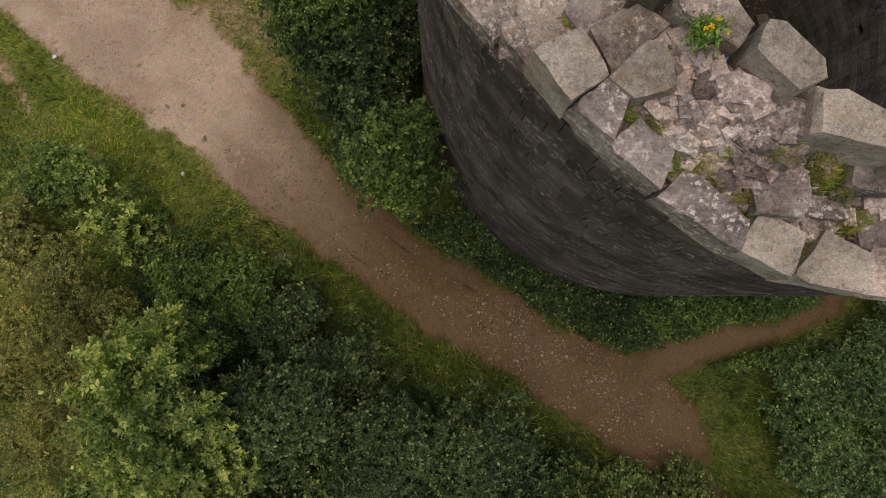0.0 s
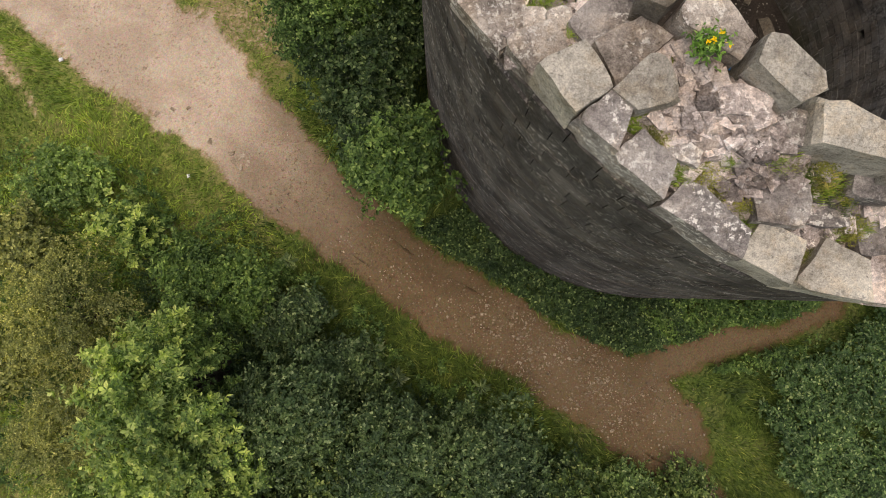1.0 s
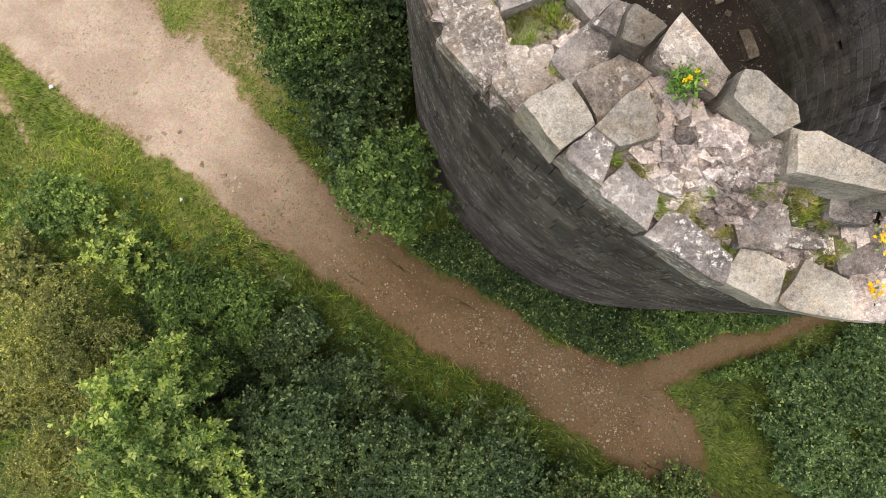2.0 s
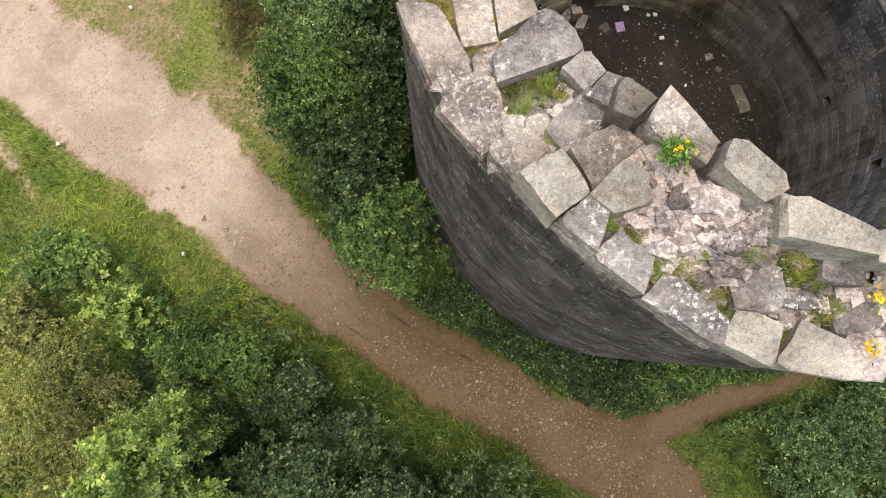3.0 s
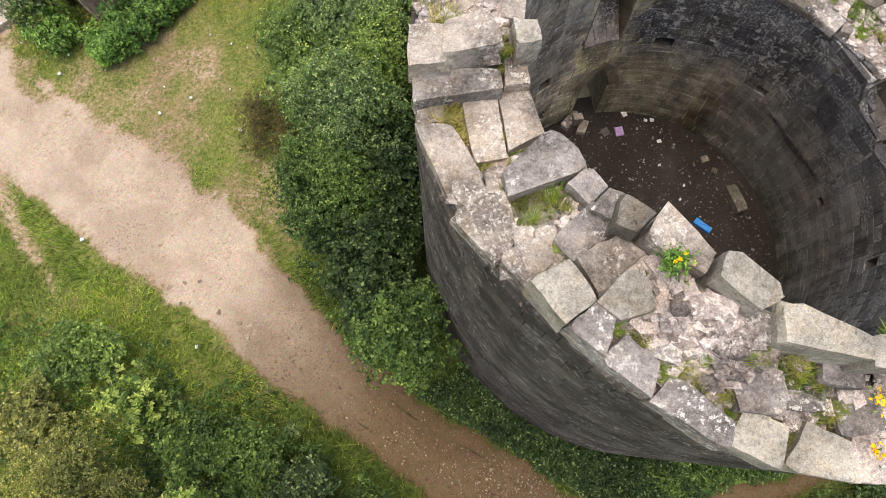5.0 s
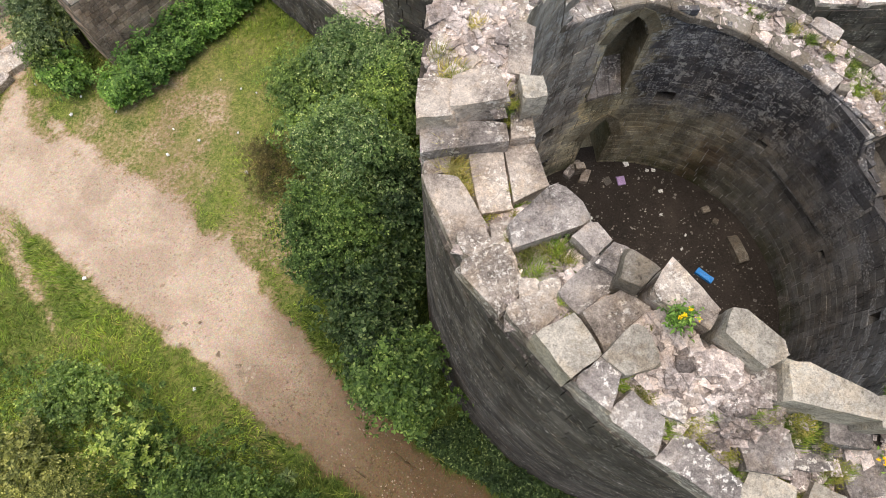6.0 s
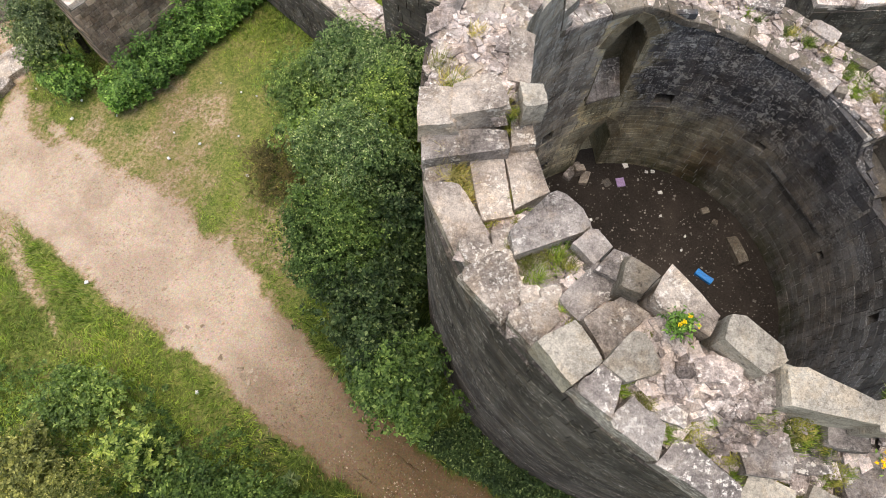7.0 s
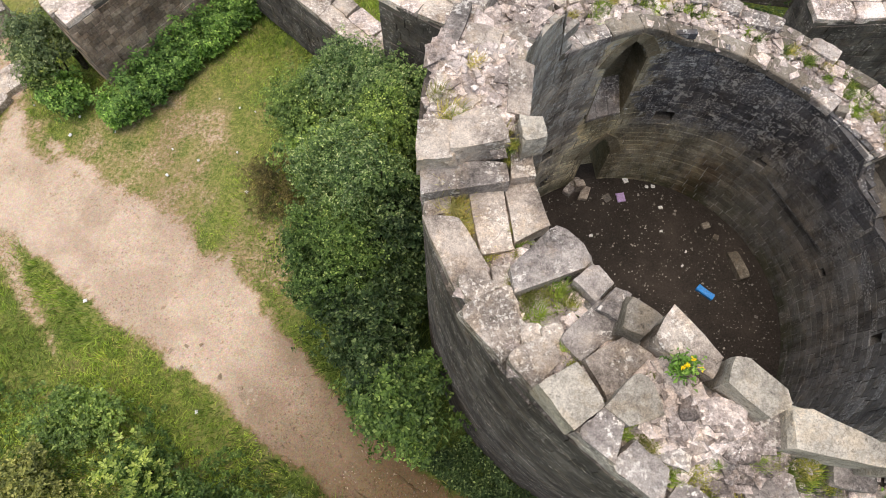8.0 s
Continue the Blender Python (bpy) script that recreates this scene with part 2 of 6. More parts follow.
M_LEAF = leafy("green_leaf", (0.026, 0.052, 0.018), (0.160, 0.238, 0.082), (0.48, 0.54, 0.25))
M_LEAF_HAW = leafy("hawthorn_leaf", (0.034, 0.074, 0.032), (0.195, 0.300, 0.125), (0.60, 0.68, 0.40))
# for dark shrubs, and for hazels and nettles with shade put into leaf colour
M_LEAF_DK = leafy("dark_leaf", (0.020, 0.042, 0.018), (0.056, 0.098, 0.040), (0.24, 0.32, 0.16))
M_LEAF_MID = leafy("mid_green_leaf", (0.036, 0.074, 0.024), (0.118, 0.200, 0.062), (0.32, 0.42, 0.17))
M_LEAF_HAZ = leafy("hazel_leaf", (0.036, 0.074, 0.024), (0.112, 0.190, 0.058), (0.29, 0.39, 0.14))
M_LEAF_OAK = leafy("oak_leaf", (0.066, 0.115, 0.038), (0.205, 0.310, 0.100), (0.49, 0.60, 0.22))
M_LEAF_YEL = leafy("yellowing_leaf", (0.105, 0.125, 0.050), (0.290, 0.310, 0.115), (0.62, 0.61, 0.27))
M_LEAF_BRN = leafy("heather_leaf", (0.070, 0.048, 0.034), (0.185, 0.160, 0.085), (0.40, 0.36, 0.17))
M_LEAF_YEW = leafy("feathery_leaf", (0.068, 0.105, 0.062), (0.225, 0.300, 0.175), (0.52, 0.58, 0.40))
M_LEAF_WIL = leafy("willow_leaf", (0.030, 0.058, 0.028), (0.092, 0.148, 0.070), (0.30, 0.38, 0.22))
M_BRAMBLE = leafy("bramble_leaf", (0.026, 0.056, 0.026), (0.118, 0.200, 0.084), (0.38, 0.47, 0.25))
M_NETTLE = leafy("nettle_leaf", (0.046, 0.096, 0.031), (0.200, 0.359, 0.104), (0.429, 0.602, 0.206))
M_SHOOT = leafy("young_oak_leaf", (0.180, 0.255, 0.080), (0.390, 0.485, 0.165), (0.660, 0.700, 0.310), 0.35)
M_RANK = leafy("rank_grass_blade", (0.045, 0.077, 0.018), (0.105, 0.160, 0.035), (0.315, 0.360, 0.112), 0.3, 0.5)
M_GRASS = leafy("grass_blade", (0.126, 0.207, 0.037), (0.256, 0.360, 0.064), (0.425, 0.470, 0.138), 0.3, 0.35)
M_DRY = leafy("straw_grass", (0.280, 0.228, 0.079), (0.490, 0.420, 0.158), (0.600, 0.600, 0.280), 0.25)
M_PETAL = leafy("yellow_petal", (0.65, 0.42, 0.01), (0.80, 0.55, 0.015), (0.85, 0.65, 0.03), 0.2)
M_BARK = stone("bark", (0.035, 0.028, 0.02), (0.075, 0.06, 0.045), (0.13, 0.11, 0.085), (0.25, 0.26, 0.2), 0.4, True, 14)

# ---- mesh helpers ----
def fast_mesh(name, verts, tris, mats, flat=True):
    """A mesh from arrays: verts (n, 3), tris (m, 3)."""
    me = bpy.data.meshes.new(name)
    v, f = np.asarray(verts, np.float32), np.asarray(tris, np.int32)
    me.vertices.add(len(v))
    me.vertices.foreach_set("co", v.ravel())
    k = f.shape[1]
    me.loops.add(f.size)
    me.loops.foreach_set("vertex_index", f.ravel())
    me.polygons.add(len(f))
    me.polygons.foreach_set("loop_start", np.arange(0, f.size, k, dtype=np.int32))
    me.polygons.foreach_set("loop_total", np.full(len(f), k, np.int32))
    for m in mats:
        me.materials.append(m)
    me.update()
    if flat:
        me.shade_flat()
    return me


def thing(name, data, label, category, group="", kind="", at=None):
    ob = new(name, data)
    if at is not None:
        ob.location = at
    return tagged(ob, label, category, group, kind)


def child(name, data, parent, label="", at=None):
    ob = new(name, data)
    ob.parent = parent
    if at is not None:
        ob.matrix_basis = at
    if label:
        tagged(ob, label)
    return ob


def part(name, bm, material, parent, label=""):
    me = bpy.data.meshes.new(name)
    bm.to_mesh(me)
    bm.free()
    me.materials.append(material)
    return child(name, me, parent, label)


def lump(seed, sx, sy, sz, rough=0.06, cuts=4, taper=0.09, wedge=(0.0, 0.0)):
    """A squared rough stone with its top at z 0: crooked corners, edges chipped along flat breaks, faces uneven; wedge narrows it across and along."""
    rg = random.Random(seed)
    bm = bmesh.new()
    bmesh.ops.create_cube(bm, size=2.0)
    bmesh.ops.subdivide_edges(bm, edges=bm.edges[:], cuts=cuts, use_grid_fill=True)
    corner = {(a, b): (rg.uniform(-taper, taper) * 1.8, rg.uniform(-taper, taper) * 1.8) for a in (-1, 1) for b in (-1, 1)}
    off = Vector((rg.uniform(0, 90), rg.uniform(0, 90), rg.uniform(0, 90)))
    tilt = (rg.uniform(-0.05, 0.05), rg.uniform(-0.05, 0.05))
    chips = []
    for k in range(6):
        n = Vector((rg.choice((-1, 1)) * rg.uniform(0.2, 1), rg.choice((-1, 1)) * rg.uniform(0.2, 1), rg.choice((-1, 1, 1)) * rg.uniform(0.0, 1)))
        reach = (abs(n.x) * sx + abs(n.y) * sy + abs(n.z) * sz) / 2
        n.normalize()
        reach = (abs(n.x) * sx + abs(n.y) * sy + abs(n.z) * sz) / 2
        chips.append((n, reach * rg.uniform(0.88, 0.99)))
    for v in bm.verts:
        x, y, z = v.co
        dx = sum(c[0] * (1 + a * x) * (1 + b * y) / 4 for (a, b), c in corner.items())
        dy = sum(c[1] * (1 + a * x) * (1 + b * y) / 4 for (a, b), c in corner.items())
        dx, dy = dx + wedge[0] * x * y, dy + wedge[1] * x * y
        p = Vector(((x + dx) * sx / 2, (y + dy) * sy / 2, z * sz / 2 + (tilt[0] * x * sx + tilt[1] * y * sy)))
        for n, d in chips:
            over = p.dot(n) - d
            if over > 0:
                p -= n * over
        p += noise.noise_vector(p * 3.0 + off) * rough * 0.5 + noise.noise_vector(p * 11 + off) * rough * 0.3
        v.co = p - Vector((0, 0, sz / 2))
    bmesh.ops.triangulate(bm, faces=bm.faces[:])
    me = bpy.data.meshes.new("stone")
    bm.to_mesh(me)
    bm.free()
    return me


def block_arrays(seed, bow=0.0, chamfer=0.03):
    """A dressed block of unit size: x along the wall, y outwards (front at 0, back at -1), z up from 0 to 1; bow bends the front to a curved wall."""
    rg = random.Random(seed)
    a = chamfer
    j = lambda s: rg.uniform(-s, s)
    v = [(-.5, -1, 0), (.5, -1, 0), (.5, -1, 1), (-.5, -1, 1)]
    v += [(x, -.016 + (bow if x == 0 else 0), z) for z in (0, 1) for x in (-.5, 0, .5)]
    v += [(x * (1 - a) + (j(.05) if x == 0 else 0), j(.006) + (bow if x == 0 else 0), z + j(.006)) for z in (a, 1 - a) for x in (-.5, 0, .5)]
    quads = [(10, 11, 14, 13), (11, 12, 15, 14), (4, 5, 11, 10), (5, 6, 12, 11), (13, 14, 8, 7), (14, 15, 9, 8), (4, 10, 13, 7), (12, 6, 9, 15), (0, 4, 7, 3), (6, 1, 2, 9)]
    tris = [(7, 8, 3), (8, 9, 2), (8, 2, 3), (0, 5, 4), (0, 1, 5), (1, 6, 5)]
    return np.array(v, float), np.array([f for p, q, r, t in quads for f in ((p, q, r), (p, r, t))] + tris)


BLOCK_SETS = {bow: [block_arrays(s, bow) for s in range(8)] for bow in (0.0, 0.05, -0.085)}
BLOCKS = BLOCK_SETS[0.0]


# ---- the lie of the land ----
def ground_z(x, y):
    u, v = 1.7 * np.tanh((np.asarray(x, float) - 1) / 9.25 / 1.7), 1.7 * np.tanh((np.asarray(y, float) - 4) / 9.0 / 1.7)
    z = -0.05 + 0.29 * u - 0.18 * v - 0.69 * u * u + 0.19 * u * v - 0.2 * v * v
    return z + 0.04 * np.sin(x * 0.9 + 1) * np.cos(y * 1.1)


TX, TY, RO, RI, FLOOR = 4.847, 5.273, 5.194, 3.95, 0.055
# centre lines with widths
PATHS = {
    "main": [(-24, 12.9, 3.4), (-17.4, 11.6, 3.1), (-14.3, 10.35, 3.0), (-11.9, 9.1, 3.0), (-9.65, 7.65, 3.1), (-6.9, 5.7, 2.95), (-5.25, 4.28, 2.4), (-3.25, 2.38, 1.95),
             (-1.75, 1.25, 1.65), (-0.35, 0.3, 1.7), (0.9, -0.42, 1.75), (2.1, -1.15, 1.6), (3.2, -1.75, 1.7), (4.25, -2.25, 1.9), (5.1, -2.85, 2.0), (5.65, -3.45, 1.7), (6.2, -4.1, 0.7), (6.9, -4.7, 0.3)],
    "spur": [(4.6, -1.85, 0.9), (5.6, -1.45, 0.75), (7.2, -0.92, 0.55), (8.7, -0.55, 0.48), (9.8, 0.1, 0.5), (10.8, 1.5, 0.6), (11.4, 3.2, 0.5)],
    "gate": [(-13.6, 10.6, 1.6), (-14.1, 12.4, 0.9), (-14.6, 14.0, 0.6), (-16.2, 16.5, 1.0), (-18, 20, 1.0)],
}


def dense(line, step=0.12):
    """Points along a smooth line through (x, y, width), evenly spaced."""
    p = np.array(line, float)
    q = np.vstack([2 * p[0] - p[1], p, 2 * p[-1] - p[-2]])
    out = []
    for i in range(1, len(q) - 2):
        a, b, c, d = q[i - 1:i + 3]
        for t in np.arange(0, 1, step / max(step, np.hypot(*(c - b)[:2]))):
            out.append(0.5 * (2 * b + (c - a) * t + (2 * a - 5 * b + 4 * c - d) * t * t + (3 * b - a - 3 * c + d) * t ** 3))
    return np.array(out + [p[-1]])


LINES = {k: dense(v) for k, v in PATHS.items()}
TRACK = dense([(-13.4, 8.4, 0.95), (-12.7, 7.2, 0.85), (-12.0, 6.2, 0.6), (-11.1, 5.2, 0.35), (-10.6, 4.5, 0.2)])


def off_path(x, y):
    """How far a place lies outside the paths' edges (negative on a path)."""
    x, y = np.atleast_1d(np.asarray(x, float)), np.atleast_1d(np.asarray(y, float))
    best = np.full(x.shape, 99.0)
    for line in LINES.values():
        for k in range(0, len(x), 4000):
            dx, dy = x[k:k + 4000, None] - line[::2, 0], y[k:k + 4000, None] - line[::2, 1]
            best[k:k + 4000] = np.minimum(best[k:k + 4000], (np.hypot(dx, dy) - line[::2, 2] / 2).min(1))
    return best


def smooth(a, b, x):
    t = np.clip((x - a) / (b - a), 0, 1)
    return t * t * (3 - 2 * t)


def patchy(x, y, f=1.0, seed=0.0):
    """A smooth noise over the plan with no grain of its own: warped waves in many directions, about -1 to 1."""
    x, y = np.asarray(x, float) * f, np.asarray(y, float) * f
    u, v = x + 0.9 * np.sin(1.31 * y + seed) + 0.5 * np.sin(2.7 * x - 1.9 * y), y + 0.9 * np.sin(1.17 * x + 2 * seed) + 0.5 * np.sin(2.3 * y + 2.1 * x + seed)
    t = 0
    for k, (a, w) in enumerate(((0.4, 1.0), (1.5, 1.37), (2.5, 1.9), (0.95, 2.6), (2.0, 3.7))):
        t = t + np.sin((u * math.cos(a) + v * math.sin(a)) * w * 1.6 + seed * (k + 1)) / (1 + 0.35 * k)
    return t / 2.2


def wobble(x, y, f=1.0, seed=0.0):
    """A cheap smooth noise over the plan, about -1 to 1."""
    return (np.sin(x * 1.7 * f + 1.3 * np.sin(y * 1.1 * f + seed)) + np.sin(y * 2.3 * f + 1.7 * np.sin(x * 1.9 * f + 2 + seed)) + np.sin((x + y) * 3.7 * f + seed * 2)) / 3


# ---- ground ----
def gravel_colour(n, l, co, earth):
    """Sandy gravel that turns to brown earth where earth is 1."""
    c = ramp(n, l, tex(n, l, "noise", 0.45, 5, 0.6, co), [(0.3, (0.36, 0.258, 0.176)), (0.5, (0.50, 0.380, 0.276)), (0.7, (0.60, 0.475, 0.362))])
    c = mix(n, l, 0.25, c, ramp(n, l, tex(n, l, "noise", 3.5, 6, 0.7, co), [(0.2, (0.25, 0.185, 0.135)), (0.8, (0.50, 0.43, 0.36))]))
    g = n.new("ShaderNodeTexVoronoi")
    g.inputs["Scale"].default_value = 34
    l.new(co, g.inputs["Vector"])
    c = mix(n, l, 0.25, c, mix(n, l, 1.0, c, g.outputs["Color"], "OVERLAY"))
    c = mix(n, l, 0.42, c, ramp(n, l, tex(n, l, "noise", 48, 5, 0.85, co), [(0.15, (0.16, 0.12, 0.088)), (0.5, (0.38, 0.305, 0.24)), (0.85, (0.66, 0.58, 0.49))]))
    c = mix(n, l, 0.6, c, ramp(n, l, tex(n, l, "noise", 11, 6, 0.8, co), [(0.0, (0.45, 0.40, 0.36)), (0.25, (0.93, 0.92, 0.91)), (0.8, (1.12, 1.12, 1.10))]), "MULTIPLY")
    c = mix(n, l, 0.85, c, ramp(n, l, tex(n, l, "noise", 21, 6, 0.85, co), [(0.1, (0.62, 0.60, 0.58)), (0.45, (1.0, 1.0, 1.0)), (0.9, (1.22, 1.22, 1.22))]), "MULTIPLY")
    pits = mix(n, l, 1.0, ramp(n, l, tex(n, l, "noise", 13, 3, 0.6, co), [(0.24, (1.0,)), (0.30, (0.0,))]), ramp(n, l, tex(n, l, "noise", 0.7, 4, 0.6, co), [(0.42, (0.1,)), (0.62, (1.0,))]), "MULTIPLY")
    c = mix(n, l, pits, c, mix(n, l, 1.0, c, (0.66, 0.62, 0.57), "MULTIPLY"))
    brown = mix(n, l, 1.0, c, (0.268, 0.226, 0.150), "MULTIPLY")
    return mix(n, l, earth, c, brown), g.outputs["Distance"]


def ground_material():
    m, n, l, b = shader("turf_and_soil", 0.95, 0.15)
    co = coords(n)
    turf = ramp(n, l, tex(n, l, "noise", 1.1, 6, 0.65, co), [(0.2, (0.066, 0.114, 0.018)), (0.45, (0.130, 0.178, 0.031)), (0.62, (0.20, 0.205, 0.060)), (0.8, (0.28, 0.24, 0.112))])
    turf = mix(n, l, 0.5, turf, ramp(n, l, tex(n, l, "noise", 28, 5, 0.7, co), [(0.32, (0.045, 0.065, 0.015)), (0.6, (0.24, 0.25, 0.085))]))
    e = n.new("ShaderNodeAttribute")
    e.attribute_name = "earth"
    soil, _ = gravel_colour(n, l, co, e.outputs["Fac"])
    turf = mix(n, l, e.outputs["Fac"], turf, mix(n, l, 1.0, turf, (0.48, 0.60, 0.50), "MULTIPLY"))
    turf = mix(n, l, 0.7, turf, ramp(n, l, tex(n, l, "noise", 9, 6, 0.8, co), [(0.3, (0.55, 0.6, 0.5)), (0.5, (1.0, 1.0, 1.0)), (0.7, (1.5, 1.4, 1.2))]), "MULTIPLY")
    a = n.new("ShaderNodeAttribute")
    a.attribute_name = "bare"
    edge = n.new("ShaderNodeMath")
    edge.operation = "ADD"
    l.new(a.outputs["Fac"], edge.inputs[0])
    crumb = n.new("ShaderNodeMath")
    crumb.operation = "MULTIPLY_ADD"
    l.new(tex(n, l, "noise", 9, 8, 0.8, co), crumb.inputs[0])
    crumb.inputs[1].default_value, crumb.inputs[2].default_value = 0.8, -0.4
    l.new(crumb.outputs["Value"], edge.inputs[1])
    f = ramp(n, l, edge.outputs["Value"], [(0.30, (0.0,)), (0.62, (1.0,))])
    soil = mix(n, l, ramp(n, l, edge.outputs["Value"], [(0.48, (0.0,)), (0.84, (1.0,))]), mix(n, l, 1.0, soil, (0.68, 0.62, 0.47), "MULTIPLY"), soil)
    l.new(mix(n, l, f, turf, soil), b.inputs["Base Color"])
    bump(n, l, b, mix(n, l, 0.5, tex(n, l, "noise", 9, 6, 0.7, co), tex(n, l, "noise", 40, 4, 0.7, co)), 0.5, 0.025)
    return m


def axis(lo, hi, fine_lo, fine_hi, step):
    mid = np.arange(fine_lo, fine_hi, step)
    a = fine_lo - np.geomspace(0.3, fine_lo - lo, 26)[::-1]
    b = fine_hi + np.geomspace(0.3, hi - fine_hi, 26)
    return np.concatenate([a, mid, [fine_hi], b])


GX, GY = axis(-400, 400, -18, 15, 0.16), axis(-400, 400, -8, 20, 0.16)
xx, yy = np.meshgrid(GX, GY)
px, py = xx.ravel(), yy.ravel()
pz = ground_z(px, py) + 0.015 * wobble(px, py, 3.0)
inside = np.hypot(px - TX, py - TY) < RI + 0.5
pz[inside] = np.minimum(pz[inside], FLOOR - 0.35)
nx = len(GX)
ids = np.arange(len(px)).reshape(len(GY), nx)
quads = np.stack([ids[:-1, :-1].ravel(), ids[:-1, 1:].ravel(), ids[1:, 1:].ravel(), ids[1:, :-1].ravel()], 1)
M_GROUND = ground_material()
ground_me = fast_mesh("ground", np.stack([px, py, pz], 1), quads, [M_GROUND], False)


def bareness(x, y):
    """Where the turf is worn to soil: along the paths and on the trodden green by the building."""
    d = off_path(x, y)
    wide = 1.0 + 1.6 * smooth(-5.0, -7.0, x) * smooth(-1.5, 0.5, y + 0.75 * x + 0.3)
    w = 1.3 * smooth(0.34, -0.42, d / wide + 0.13 * patchy(x, y, 1.3) + 0.09 * patchy(x, y, 3.6, 2))
    green = 0.53 * smooth(4.2, 1.4, np.hypot((x + 8.6) * 0.75, y - 11.0) + 0.8 * patchy(x, y, 0.8, 3)) * (0.85 + 0.30 * patchy(x, y, 1.1, 1))
    spot = 0.5 * smooth(0.7, 0.1, np.hypot(x + 5.9, (y - 7.4) * 0.6) + 0.2 * patchy(x, y, 1.8, 5))
    strip = 0.50 * smooth(1.7, 0.3, np.hypot((x + 4.9) * 0.75, (y - 6.7) * 0.42) + 0.45 * patchy(x, y, 1.2, 4))
    x1, y1 = np.atleast_1d(np.asarray(x, float)), np.atleast_1d(np.asarray(y, float))
    away = np.concatenate([(np.hypot(x1[k:k + 4000, None] - TRACK[::2, 0], y1[k:k + 4000, None] - TRACK[::2, 1]) - TRACK[::2, 2] / 2).min(1) for k in range(0, len(x1), 4000)])
    w = np.maximum(w, 0.62 * smooth(0.25, -0.25, away + 0.12 * patchy(x, y, 1.7, 8)))
    return np.clip(np.maximum(np.maximum(w, green), np.maximum(spot, strip)), 0, 1.3)


near = (px > -18.5) & (px < 15.5) & (py > -8.5) & (py < 20.5)
bare = np.zeros(len(px), np.float32)
bare[near] = bareness(px[near], py[near])
ground_me.attributes.new("bare", "FLOAT", "POINT").data.foreach_set("value", bare)


def earthiness(x, y):
    """Pale gravel by the building turns to brown earth towards the fork."""
    return smooth(-9.3, -1.8, x - 0.5 * y + 1.2 * wobble(x, y, 0.7)) * 0.95


ground_me.attributes.new("earth", "FLOAT", "POINT").data.foreach_set("value", earthiness(px, py).astype(np.float32))
thing("ground", ground_me, "uneven grassy ground with worn bare patches", "ground", kind="structure")


# ---- paths ----
def gravel_material():
    m, n, l, b = shader("trodden_gravel", 0.95, 0.15)
    co = coords(n)
    a = n.new("ShaderNodeAttribute")
    a.attribute_name = "earth"
    c, dots = gravel_colour(n, l, co, a.outputs["Fac"])
    l.new(c, b.inputs["Base Color"])
    bump(n, l, b, mix(n, l, 0.5, tex(n, l, "noise", 9, 6, 0.7, co), dots), 0.6, 0.03)
    return m


M_GRAVEL = gravel_material()


def path_object(name, line, label, lift):
    d = dense(line, 0.15)
    tan = np.gradient(d[:, :2], axis=0)
    tan /= np.linalg.norm(tan, axis=1)[:, None]
    nor = np.stack([-tan[:, 1], tan[:, 0]], 1)
    across = np.linspace(-1, 1, 17)
    v = []
    for i, (x, y, w) in enumerate(d):
        for k in across:
            s = k * max(w / 2 - 0.34, 0.06)
            if abs(k) > 0.85:
                s += 0.07 * wobble(np.array(x + 5 * k), np.array(y - 3 * k), 2.6)
            X, Y = x + nor[i, 0] * s, y + nor[i, 1] * s
            v.append((X, Y, float(ground_z(X, Y)) + 0.015 * float(wobble(X, Y, 3.0)) + lift * (1 - 2.0 * k ** 6)))
    m = len(across)
    f = [(i * m + j, i * m + j + 1, (i + 1) * m + j + 1, (i + 1) * m + j) for i in range(len(d) - 1) for j in range(m - 1)]
    me = fast_mesh(name, v, f, [M_GRAVEL], False)
    w = np.array(v)
    earth = earthiness(w[:, 0], w[:, 1])
    me.attributes.new("earth", "FLOAT", "POINT").data.foreach_set("value", earth.astype(np.float32))
    return thing(name, me, label, "path", kind="structure")


path_object("path_main", PATHS["main"], "trodden sandy gravel path curving past the tower", 0.014)

# ---- round tower ----
KNOTS = ((-95, 8.50), (-70, 8.2), (-40, 7.2), (-15, 6.0), (8, 5.4), (26, 5.34), (43, 5.34), (55, 5.42), (70, 5.63), (91, 5.97), (99, 6.28), (108, 6.58), (118, 6.62), (125, 6.76),
         (134, 7.0), (137, 7.12), (138.2, 8.3), (151, 8.65), (158, 9.05), (166, 9.25), (183.4, 9.28), (183.9, 8.98), (188.2, 8.95), (188.7, 8.72), (202, 8.8), (203, 9.08), (210, 9.14), (216, 9.34), (222, 9.60), (230, 9.64), (236, 9.48), (243, 9.22), (250, 8.92), (256, 8.70), (265, 8.50))


def top_z(phi):
    phi = (phi + 95) % 360 - 95
    return float(np.interp(phi, [k[0] for k in KNOTS], [k[1] for k in KNOTS]))


def bed_z(phi, r):
    """The rubble between the two faces, heaped up towards the tall stones of the inner rim."""
    p = phi % 360
    heap = float(np.interp(p, (226, 240, 258, 290, 320), (0, 1, 1, 0.6, 0)))
    return top_z(phi) + 0.42 * heap * min(max((4.75 - r) / 0.6, 0), 1)


def inner_top(phi):
    """The top of the inner face: its upper courses have fallen beside the pier."""
    p = (phi + 95) % 360 - 95
    return bed_z(phi, RI) - float(np.interp(p, (-14, -12, -2, -1.5, 12, 12.5, 25, 26.5), (0, 0.35, 0.4, 1.0, 1.05, 0.75, 0.6, 0)))


def chord(phi):
    """Radius of the flat pier face that cuts across the curve of the inner wall."""
    return RI * math.cos(radians(17)) / math.cos(radians(phi - 26))


